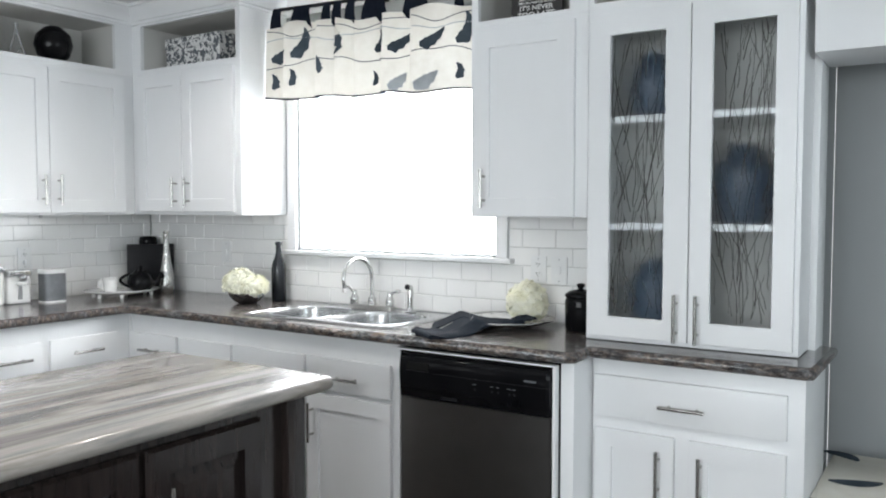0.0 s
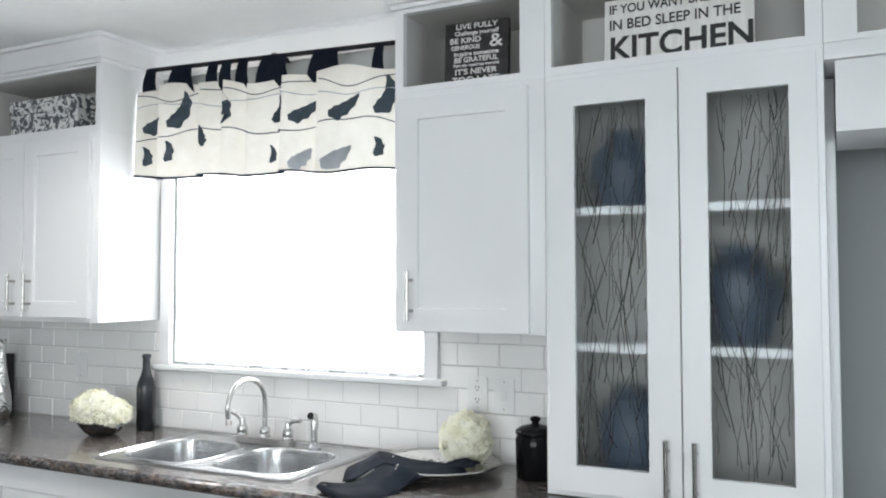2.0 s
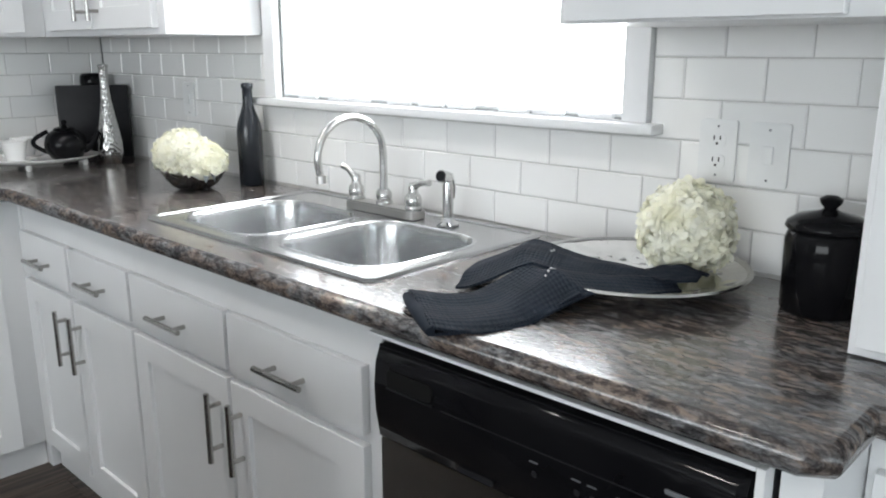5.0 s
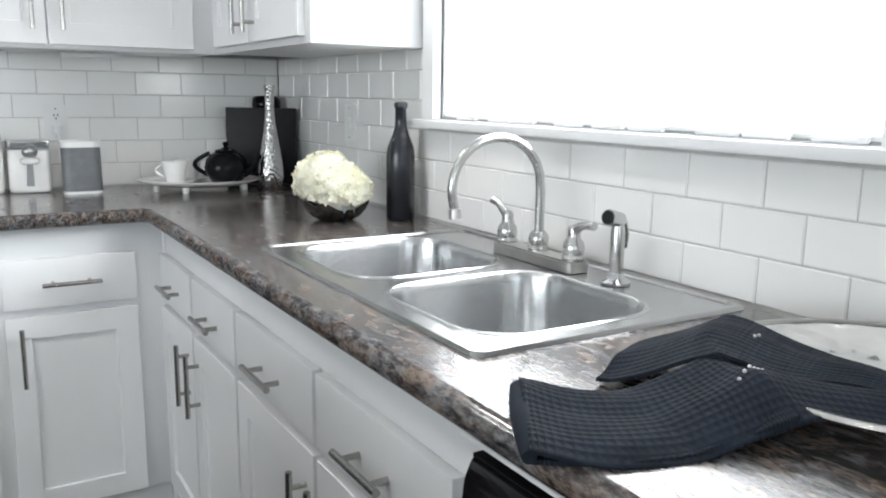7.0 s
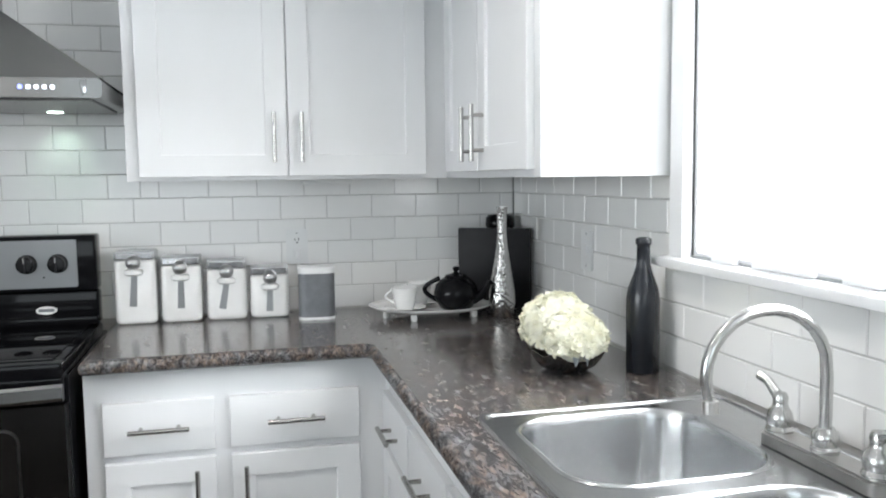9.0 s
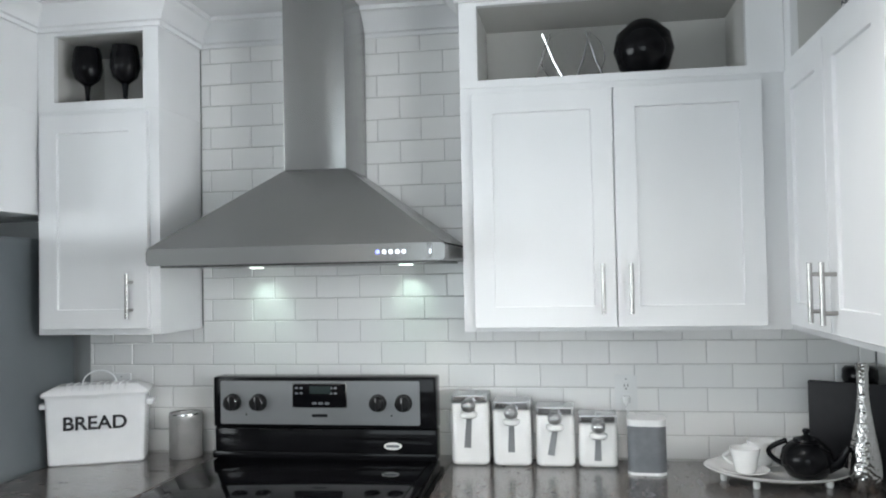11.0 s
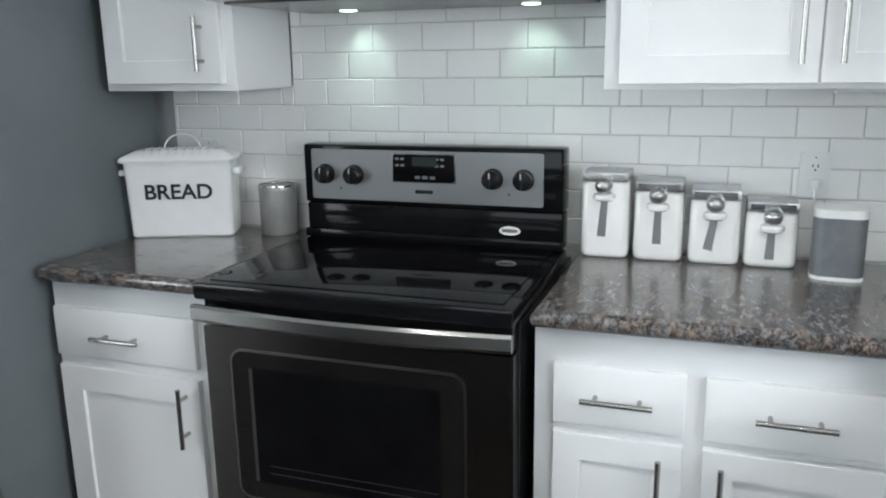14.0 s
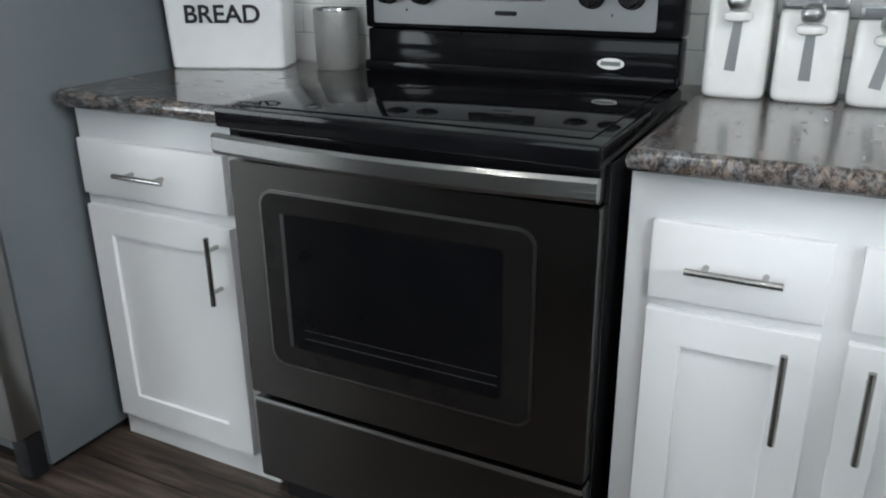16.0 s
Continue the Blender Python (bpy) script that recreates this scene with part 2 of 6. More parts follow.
def make_petal():
    m = material("cream_petal", (0.80, 0.78, 0.62), 0.8, spec=0.15)
    v = coords(m)
    wire(m, ramp(m, noise_tex(m, v, 25, 4), [(0.28, (0.86, 0.84, 0.64)), (0.5, (0.93, 0.92, 0.78)), (0.75, (0.94, 0.94, 0.86))]), bsdf(m).inputs["Base Color"])
    bsdf(m).inputs["Subsurface Weight"].default_value = 0.0
    bsdf(m).inputs["Subsurface Radius"].default_value = (0.01, 0.009, 0.006)
    glow = node(m, "ShaderNodeBsdfTranslucent", Color=(0.90, 0.89, 0.74, 1))
    mixed = node(m, "ShaderNodeMixShader", Fac=0.15)
    wire(m, bsdf(m).outputs[0], mixed.inputs[1])
    wire(m, glow.outputs[0], mixed.inputs[2])
    wire(m, mixed.outputs[0], m.node_tree.nodes["Material Output"].inputs["Surface"])
    return m


PETAL = make_petal()


def make_cloth(name, c0, c1, weave, by):
    m = material(name, c0, 0.9)
    v = coords(m)
    wire(m, ramp(m, noise_tex(m, v, 18, 5), [(0.3, c0), (0.7, c1)]), bsdf(m).inputs["Base Color"])
    bsdf(m).inputs["Specular IOR Level"].default_value = 0.15
    w = node(m, "ShaderNodeTexVoronoi", Scale=weave)
    uv = m.node_tree.nodes.new("ShaderNodeUVMap")
    wire(m, uv.outputs["UV"], w.inputs["Vector"])
    w.inputs["Randomness"].default_value = 0.0
    bump(m, w.outputs["Distance"], by, 0.004)
    return m


TOWEL = make_cloth("navy_waffle_cotton", (0.010, 0.014, 0.021), (0.018, 0.024, 0.035), 105, 1.0)
VASEBLUE = vary(material("navy_glaze", (0.02, 0.03, 0.05), 0.4), coords(bpy.data.materials["navy_glaze"]), 9, (0.035, 0.055, 0.09), (0.05, 0.078, 0.12), 0.3, 0.5)
NAVY = make_cloth("navy_cotton", (0.012, 0.016, 0.028), (0.022, 0.028, 0.043), 400, 0.2)
CREAM = make_cloth("cream_cotton", (0.70, 0.665, 0.59), (0.76, 0.735, 0.67), 500, 0.25)
# thin cotton lets the window's light through
thin = node(CREAM, "ShaderNodeBsdfTranslucent", Color=(0.80, 0.785, 0.74, 1))
both = node(CREAM, "ShaderNodeMixShader", Fac=0.06)
wire(CREAM, bsdf(CREAM).outputs[0], both.inputs[1])
wire(CREAM, thin.outputs[0], both.inputs[2])
wire(CREAM, both.outputs[0], CREAM.node_tree.nodes["Material Output"].inputs["Surface"])
PRINTBLUE = make_cloth("slate_blue_print", (0.045, 0.06, 0.075), (0.075, 0.095, 0.115), 500, 0.2)
PRINTGREY = make_cloth("grey_print", (0.34, 0.37, 0.39), (0.42, 0.45, 0.47), 500, 0.2)


def make_damask():
    m = material("damask_paper", (0.6, 0.6, 0.6), 0.6)
    v = coords(m)
    n = node(m, "ShaderNodeTexNoise", Scale=26, Detail=1.0, Distortion=2.2)
    wire(m, v, n.inputs["Vector"])
    wire(m, ramp(m, n.outputs["Fac"], [(0.46, (0.10, 0.11, 0.125)), (0.50, (0.72, 0.72, 0.71))]), bsdf(m).inputs["Base Color"])
    return m


DAMASK = make_damask()


def make_glass(name, rough, tint=(1, 1, 1)):
    m = material(name, tint, rough)
    bsdf(m).inputs["Transmission Weight"].default_value = 1.0
    bsdf(m).inputs["IOR"].default_value = 1.45
    return m


CLEAR = make_glass("clear_glass", 0.0)
FROST = make_glass("frosted_glass", 0.56, (0.80, 0.82, 0.83))
bsdf(FROST).inputs["IOR"].default_value = 1.12
bump(FROST, noise_tex(FROST, coords(FROST, (60, 60, 6)), 2.0, 3), 0.25, 0.002)
TWIG = vary(material("dark_twig", (0.035, 0.033, 0.032), 0.7), coords(bpy.data.materials["dark_twig"]), 60, (0.02, 0.019, 0.018), (0.06, 0.056, 0.052), 0.6, 0.8)


def make_floor():
    m = material("dark_oak_plank", (0.05, 0.035, 0.027), 0.42)
    info = m.node_tree.nodes.new("ShaderNodeObjectInfo")
    v = coords(m, (26, 1.6, 1))
    add = m.node_tree.nodes.new("ShaderNodeVectorMath")
    wire(m, v, add.inputs[0])
    wire(m, info.outputs["Random"], add.inputs[1])
    f = noise_tex(m, add.outputs[0], 1.8, 7, 0.6, 0.6)
    wire(m, ramp(m, f, [(0.32, (0.006, 0.0045, 0.004)), (0.45, (0.026, 0.018, 0.014)), (0.52, (0.055, 0.039, 0.030)), (0.60, (0.082, 0.060, 0.047)), (0.72, (0.125, 0.100, 0.082))]), bsdf(m).inputs["Base Color"])
    bump(m, f, 0.5, 0.0015)
    return m


FLOOR = make_floor()
LENS = material("lamp_lens", (1.0, 0.98, 0.94), 0.3, emit=4.0)
HOODLED = material("hood_lamp_lens", (0.80, 1.0, 0.88), 0.3, emit=6.0)
BUTTONS = material("lit_button", (0.85, 0.9, 1.0), 0.3, emit=1.2)
BUTTONBLUE = material("lit_button_blue", (0.3, 0.35, 1.0), 0.3, emit=1.4)
DISPLAY = material("dark_display", (0.02, 0.03, 0.03), 0.1)
OUTSIDE = material("bright_overcast_outside", (0.0, 0.0, 0.0), 1.0)
bsdf(OUTSIDE).inputs["Emission Color"].default_value = (0.97, 0.99, 1.0, 1)
bsdf(OUTSIDE).inputs["Emission Strength"].default_value = 0.95

# ---------------------------------------------------------------- mesh helpers


def box(bm, x0, x1, y0, y1, z0, z1, bevel=0.0, m=None):
    vs = bmesh.ops.create_cube(bm, size=1.0)["verts"]
    t = Matrix.Translation(((x0 + x1) / 2, (y0 + y1) / 2, (z0 + z1) / 2)) @ Matrix.Diagonal((x1 - x0, y1 - y0, z1 - z0, 1))
    bmesh.ops.transform(bm, matrix=t, verts=vs)
    made = vs
    if bevel:
        es = list({e for v in vs for e in v.link_edges})
        made = bmesh.ops.bevel(bm, geom=es, offset=bevel, segments=2, affect="EDGES", profile=0.6)["verts"]
    if m:
        bmesh.ops.transform(bm, matrix=m, verts=list({v for v in made}))
    return bm


def cube(x0, x1, y0, y1, z0, z1, bevel=0.0):
    return box(bmesh.new(), x0, x1, y0, y1, z0, z1, bevel)


def lathe(profile, steps=40, bm=None, at=(0, 0, 0), sx=1.0, sy=1.0):
    """Turn (radius, height) pairs round the z axis."""
    bm = bm or bmesh.new()
    rings = []
    for r, z in profile:
        if r < 1e-6:
            rings.append([bm.verts.new((at[0], at[1], at[2] + z))])
        else:
            rings.append([bm.verts.new((at[0] + sx * r * math.cos(a), at[1] + sy * r * math.sin(a), at[2] + z))
                          for a in (math.tau * i / steps for i in range(steps))])
    for a, b in zip(rings, rings[1:]):
        for i in range(steps):
            j = (i + 1) % steps
            q = [a[i % len(a)], a[j % len(a)], b[j % len(b)], b[i % len(b)]]
            q = list(dict.fromkeys(q))
            if len(q) > 2:
                bm.faces.new(q)
    return bm


def tube(path, radius, steps=10, bm=None, cap=True):
    """A round bar along a path; the radius may be a number or one for each point."""
    bm = bm or bmesh.new()
    pts = [Vector(p) for p in path]
    rs = radius if isinstance(radius, (list, tuple)) else [radius] * len(pts)
    rings, side = [], None
    for i, p in enumerate(pts):
        d = (pts[min(i + 1, len(pts) - 1)] - pts[max(i - 1, 0)]).normalized()
        if side is None:
            side = d.orthogonal().normalized()
        side = (side - d * side.dot(d)).normalized()
        up = d.cross(side)
        rings.append([bm.verts.new(p + rs[i] * (math.cos(a) * side + math.sin(a) * up)) for a in (math.tau * k / steps for k in range(steps))])
    for a, b in zip(rings, rings[1:]):
        for i in range(steps):
            j = (i + 1) % steps
            bm.faces.new((a[i], a[j], b[j], b[i]))
    if cap:
        bm.faces.new(list(reversed(rings[0])))
        bm.faces.new(rings[-1])
    return bm


def prism(outline, z0, z1, bm=None):
    """An upright prism on a flat outline."""
    bm = bm or bmesh.new()
    lo = [bm.verts.new((x, y, z0)) for x, y in outline]
    hi = [bm.verts.new((x, y, z1)) for x, y in outline]
    n = len(lo)
    for i in range(n):
        bm.faces.new((lo[i], lo[(i + 1) % n], hi[(i + 1) % n], hi[i]))
    bm.faces.new(list(reversed(lo)))
    bm.faces.new(hi)
    return bm


def rounded(x0, x1, y0, y1, r, n=6):
    pts = []
    for cx, cy, a0 in ((x1 - r, y1 - r, 0), (x0 + r, y1 - r, 90), (x0 + r, y0 + r, 180), (x1 - r, y0 + r, 270)):
        pts += [(cx + r * math.cos(radians(a0 + 90 * i / n)), cy + r * math.sin(radians(a0 + 90 * i / n))) for i in range(n + 1)]
    return pts


def to_mesh(name, bm, mat, smooth=35):
    bmesh.ops.recalc_face_normals(bm, faces=bm.faces)
    me = bpy.data.meshes.new(name)
    bm.to_mesh(me)
    bm.free()
    if mat:
        me.materials.append(mat)
    if smooth:
        me.shade_smooth()
        me.set_sharp_from_angle(angle=radians(smooth))
    return me


def part(name, bm, mat, parent, label="", smooth=35, m=None):
    ob = new(name, to_mesh(name, bm, mat, smooth))
    ob.parent = parent
    if m:
        ob.matrix_basis = m
    if label:
        tagged(ob, label)
    return ob


def thing(name, m, label, category, group=""):
    ob = new(name)
    ob.empty_display_size = 0.05
    ob.matrix_basis = m
    return tagged(ob, label, category, group)


def solid(name, bm, mat, label="", category="", kind="", m=None, smooth=35, group=""):
    ob = new(name, to_mesh(name, bm, mat, smooth))
    if m:
        ob.matrix_basis = m
    return tagged(ob, label, category, group, kind)


def lettering(text, size, mat, parent, m, name="lettering", align="LEFT", thick=0.0006, stretch=1.0, bold=0.0):
    """Words in the built-in font as a thin mesh in the plane of m."""
    cu = bpy.data.curves.new(name, "FONT")
    cu.body, cu.size, cu.align_x, cu.extrude, cu.offset = text, size, align, thick, bold
    tmp = bpy.data.objects.new(name, cu)
    scene.collection.objects.link(tmp)
    me = bpy.data.meshes.new_from_object(tmp.evaluated_get(bpy.context.evaluated_depsgraph_get()))
    bpy.data.objects.remove(tmp)
    me.materials.clear()
    me.materials.append(mat)
    ob = new(name, me)
    ob.parent = parent
    ob.matrix_basis = m @ Matrix.Diagonal((stretch, 1, 1, 1))
    return ob


def upright(x, y, z, turn=0):
    """A plane that stands upright and faces -y (before the turn), for lettering."""
    return pose(x, y, z, 90, 0, turn)


def ring_y(o, i, y0, y1, bm=None, e=0.0012):
    """A rectangular ring facing -y: o and i are (x0, x1, z0, z1) of its outer and inner edge."""
    bm = bm or bmesh.new()
    q = lambda a, y: [bm.verts.new(p) for p in ((a[0], y, a[2]), (a[1], y, a[2]), (a[1], y, a[3]), (a[0], y, a[3]))]
    of = q((o[0] + e, o[1] - e, o[2] + e, o[3] - e), y0)
    om, ob_, inf, inb = q(o, y0 + e), q(o, y1), q(i, y0), q(i, y1)
    for a, b in ((inf, of), (of, om), (om, ob_), (ob_, inb), (inb, inf)):
        for k in range(4):
            bm.faces.new((a[k], a[(k + 1) % 4], b[(k + 1) % 4], b[k]))
    return bm


# ---------------------------------------------------------------- plan
WX, WY = -4.0, 3.03          # faces of the stove wall and of the window wall
CEILING = 2.465
FZ = -0.03                   # floor
TOP, UNDER = 0.922, 0.882    # counter
UY, UX = 2.69, -3.68         # faces of the upper doors
UZ = 1.365                   # underside of the uppers
WINX0, WINX1, WINZ0, WINZ1 = -2.815, -1.635, 1.19, 2.22

# ---------------------------------------------------------------- large structure
solid("floor", cube(-4.2, 2.7, -3.2, 3.6, FZ - 0.12, FZ - 0.012), FLOOR, kind="structure")
solid("ceiling", cube(-4.2, 2.7, -3.2, 3.6, CEILING, CEILING + 0.12), CEIL, kind="structure")


def pierced(x0, x1, z0, z1, y0, y1, holes):
    """A wall along x with holes (x0, x1, z0, z1) through it."""
    bm = bmesh.new()
    xs = sorted({x0, x1, *[h[0] for h in holes], *[h[1] for h in holes]})
    for a, b in zip(xs, xs[1:]):
        hs = sorted((h[2], h[3]) for h in holes if h[0] <= a and h[1] >= b)
        z = z0
        for lo, hi in hs:
            if lo > z:
                box(bm, a, b, y0, y1, z, lo)
            z = hi
        if z < z1:
            box(bm, a, b, y0, y1, z, z1)
    return bm


wall_window = solid("wall_north", pierced(-4.2, -0.36, FZ, CEILING, WY + 0.008, WY + 0.16, [(WINX0, WINX1, WINZ0, WINZ1)]), WALL, kind="structure")
wall_stove = solid("wall_west", cube(-4.2, WX - 0.008, -3.2, WY + 0.16, FZ, CEILING), WALL, kind="structure")
solid("wall_south", pierced(-4.2, 2.7, FZ, CEILING, -3.2, -3.06, [(-2.0, 1.4, 0.80, 2.25)]), WALLPALE, kind="structure")
# the opening in the east wall is made up, to go with the side fill
east = solid("wall_east", pierced(-3.2, 3.6, FZ, CEILING, -2.7, -2.56, [(0.5, 2.5, 1.0, 2.25)]), WALLPALE, kind="structure", m=pose(0, 0, 0, 0, 0, 90))
solid("backdrop", cube(-4.5, 0.5, 4.2, 4.22, -0.5, 4.0), OUTSIDE, kind="structure")
solid("backdrop", cube(-3.5, 3.0, -4.4, -4.38, -0.5, 4.0), OUTSIDE, kind="structure")
# unseen glowing sheet added outside the made-up east opening
solid("backdrop", cube(3.9, 3.92, -2.5, 3.0, -0.5, 4.0), OUTSIDE, kind="structure")

# recess beside the hutch: grey back, white jamb, head and outer casing
solid("wall_recess", cube(-0.36, 2.7, 3.42, 3.56, FZ, CEILING), WALL, kind="structure")
solid("wall_recess_side", cube(-0.46, -0.362, WY + 0.165, 3.42, FZ, CEILING), WALL, kind="structure")
solid("trim_head", cube(-0.335, 2.55, 2.722, 3.05, 1.885, 2.0625, 0.003), TRIM, kind="structure")
solid("trim_jamb", cube(-0.361, -0.338, 2.90, 3.06, FZ, 2.06, 0.003), TRIM, kind="structure")
solid("trim_casing", cube(-0.07, 0.04, 2.93, 3.06, FZ, 1.924, 0.003), TRIM, kind="structure")

# sink window: frame, casing, sill, glass
window = solid("window_1", bmesh.new(), None, kind="structure")
fr = bmesh.new()
ring_y((WINX0, WINX1, WINZ0, WINZ1), (WINX0 + 0.012, WINX1 - 0.012, WINZ0 + 0.008, WINZ1 - 0.02), WY + 0.013, WY + 0.032, fr)
part("window_frame", fr, TRIM, window)
cs = bmesh.new()
ring_y((WINX0 - 0.055, WINX1 + 0.055, 1.1845, WINZ1 + 0.055), (WINX0, WINX1, 1.1855, WINZ1), WY - 0.016, WY + 0.012, cs)
part("casing", cs, TRIM, window)
part("window_sill", cube(WINX0 - 0.085, WINX1 + 0.085, WY - 0.045, WY + 0.012, 1.163, 1.184, 0.005), TRIM, window)
pane = part("pane", cube(WINX0 + 0.004, WINX1 - 0.004, WY + 0.0145, WY + 0.0160, WINZ0 + 0.003, WINZ1 - 0.010), CLEAR, window)
pane.visible_shadow = False
# short raised white bits along the foot of the pane
for i in range(9):
    x = WINX0 + 0.09 + i * 0.123 + 0.02 * math.sin(i * 2.3)
    part("bottom_clip", cube(x, x + 0.085, WY - 0.002, WY + 0.010, 1.1865, 1.1975, 0.003), TRIM, window)


def sweep(profile, path, bm=None):
    """Carry a profile (out, up) along a level path with mitred corners; out is to the right of the way."""
    bm = bm or bmesh.new()
    pts = [Vector((x, y)) for x, y in path]
    rings = []
    for i, p in enumerate(pts):
        d0 = (p - pts[i - 1]).normalized() if i else None
        d1 = (pts[i + 1] - p).normalized() if i + 1 < len(pts) else None
        d0, d1 = d0 or d1, d1 or d0
        n0, n1 = Vector((d0.y, -d0.x)), Vector((d1.y, -d1.x))
        n = (n0 + n1) / (1 + n0.dot(n1))
        rings.append([bm.verts.new((p.x + n.x * o, p.y + n.y * o, z)) for o, z in profile])
    k = len(profile)
    for a, b in zip(rings, rings[1:]):
        for i in range(k):
            j = (i + 1) % k
            bm.faces.new((a[i], a[j], b[j], b[i]))
    bm.faces.new(rings[0])
    bm.faces.new(list(reversed(rings[-1])))
    return bm


FY, FX = UY + 0.02, UX - 0.02     # fronts of the upper carcases
crown = [(0.0, 2.372), (0.010, 2.372), (0.013, 2.384), (0.022, 2.388), (0.027, 2.40), (0.045, 2.425), (0.062, 2.438), (0.066, 2.447), (0.078, 2.450), (0.080, CEILING - 0.001), (0.0, CEILING - 0.001)]
line = [(-3.43, -0.60), (-3.43, 0.34), (FX, 0.34), (FX, 0.775), (WX, 0.775), (WX, 1.765), (FX, 1.765), (FX, FY), (-2.877, FY), (-2.877, WY), (-1.575, WY), (-1.575, FY), (2.55, FY)]
solid("crown_moulding", sweep(crown, line), TRIM, kind="structure")

# ---------------------------------------------------------------- cabinets
def pull(parent, x, z, length, up, y=0.0):
    """A bar handle on two posts; the door's face lies at y."""
    bm = bmesh.new()
    o, h, r = -0.032, length / 2, 0.0062
    a = lambda s, d: (x, y + d, z + s) if up else (x + s, y + d, z)
    tube([a(-h, o), a(h, o)], r, 14, bm)
    for s in (-h * 0.62, h * 0.62):
        tube([a(s, o), a(s, 0.002)], [0.0048, 0.0055], 10, bm)
    return part("handle", bm, HANDLE, parent, "brushed nickel bar handle")


def shaker(parent, x0, x1, z0, z1, mat=None, rail=0.062, hole=False, y0=0.0, y1=0.019):
    """A door with stiles, rails and a recessed panel, or with a hole for glass."""
    bm = bmesh.new()
    e, d = 0.0012, y0 + 0.0085
    loop = lambda g, y: [bm.verts.new(q) for q in ((x0 + g, y, z0 + g), (x1 - g, y, z0 + g), (x1 - g, y, z1 - g), (x0 + g, y, z1 - g))]
    rings = [loop(0, y1), loop(0, y0 + e), loop(e, y0), loop(rail, y0), loop(rail + 0.0015, d)]
    for a, b in zip(rings, rings[1:]):
        for k in range(4):
            bm.faces.new((a[k], a[(k + 1) % 4], b[(k + 1) % 4], b[k]))
    bm.faces.new(rings[-1])
    bm.faces.new(list(reversed(rings[0])))
    return part("door", bm, mat or WHITE, parent, smooth=0)


def slab(parent, x0, x1, z0, z1, mat=None):
    return part("drawer", cube(x0, x1, 0.0, 0.019, z0, z1, 0.0022), mat or WHITE, parent)


def carcase(parent, x0, x1, y0, y1, z0, z1, mat=None, toe=0.0):
    bm = bmesh.new()
    box(bm, x0, x1, y0, y1, z0, z1, 0.002)
    if toe:
        box(bm, x0 + 0.002, x1 - 0.002, y0 + toe, y1, FZ, z0)
    return part("body", bm, mat or WHITE, parent)


def shell(parent, x0, x1, y0, y1, z0, z1, left, right, foot, head):
    """An unlidded display box over a cabinet: frame round the opening, lined inside."""
    a = (x0 + left, x1 - right, z0 + foot, z1 - head)
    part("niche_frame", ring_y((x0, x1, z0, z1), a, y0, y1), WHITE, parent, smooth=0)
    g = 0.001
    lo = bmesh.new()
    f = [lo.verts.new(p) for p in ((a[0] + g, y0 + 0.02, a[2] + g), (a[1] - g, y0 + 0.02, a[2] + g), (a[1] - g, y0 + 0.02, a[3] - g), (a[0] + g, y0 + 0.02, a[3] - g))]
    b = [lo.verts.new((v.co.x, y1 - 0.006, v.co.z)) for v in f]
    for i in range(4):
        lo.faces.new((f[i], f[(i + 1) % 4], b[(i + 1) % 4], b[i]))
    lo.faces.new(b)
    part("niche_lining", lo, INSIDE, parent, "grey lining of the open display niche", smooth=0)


R90 = 90
NORTH = lambda x, y: pose(x, y, 0)                 # local x along +x, depth along +y
WEST = lambda y, x: pose(x, y, 0, 0, 0, R90)       # local x along +y, depth along -x
NZ0, NZ1 = 2.106, 2.372
HALF = "white shaker wall cabinet with open niche"

# corner wall cabinet left of the window
c = thing("wall_cabinet", NORTH(-3.66, UY), HALF + " beside the window", "cabinet", "wall cabinets")
carcase(c, 0.0, 0.783, 0.02, 0.338, UZ, NZ0)
for x0, x1, hx in ((0.02, 0.368, 0.327), (0.374, 0.748, 0.423)):
    d = shaker(c, x0, x1, UZ + 0.018, 2.09)
    pull(d, hx, UZ + 0.115, 0.145, True)
shell(c, 0.0, 0.783, 0.02, 0.338, NZ0, NZ1, 0.03, 0.03, 0.024, 0.012)

# wall cabinet right of the hood, runs into the corner
c = thing("wall_cabinet", WEST(1.765, UX), HALF + " beside the range hood", "cabinet", "wall cabinets")
carcase(c, 0.0, 0.945, 0.02, 0.318, UZ, NZ0)
for x0, x1, hx in ((0.035, 0.453, 0.415), (0.457, 0.875, 0.495)):
    d = shaker(c, x0, x1, UZ + 0.012, 2.085)
    pull(d, hx, UZ + 0.125, 0.145, True)
shell(c, 0.0, 0.945, 0.02, 0.318, NZ0, NZ1, 0.055, 0.105, 0.024, 0.012)
c = thing("wall_cabinet", WEST(0.341, UX), "narrow " + HALF + " beside the fridge", "cabinet", "wall cabinets")
carcase(c, 0.0, 0.434, 0.02, 0.318, UZ, NZ0)
d = shaker(c, 0.018, 0.40, UZ + 0.02, 2.09)
pull(d, 0.345, UZ + 0.125, 0.145, True)
shell(c, 0.0, 0.434, 0.02, 0.318, NZ0, NZ1, 0.06, 0.055, 0.03, 0.012)

# wall cabinet over the fridge
c = thing("wall_cabinet", WEST(-0.60, -3.41), "deep white cabinet above the fridge", "cabinet", "wall cabinets")
carcase(c, 0.0, 0.939, 0.02, 0.585, 1.765, NZ0)
for x0, x1 in ((0.02, 0.45), (0.456, 0.885)):
    shaker(c, x0, x1, 1.79, 2.09)
shell(c, 0.0, 0.939, 0.02, 0.585, NZ0, NZ1, 0.05, 0.05, 0.024, 0.012)

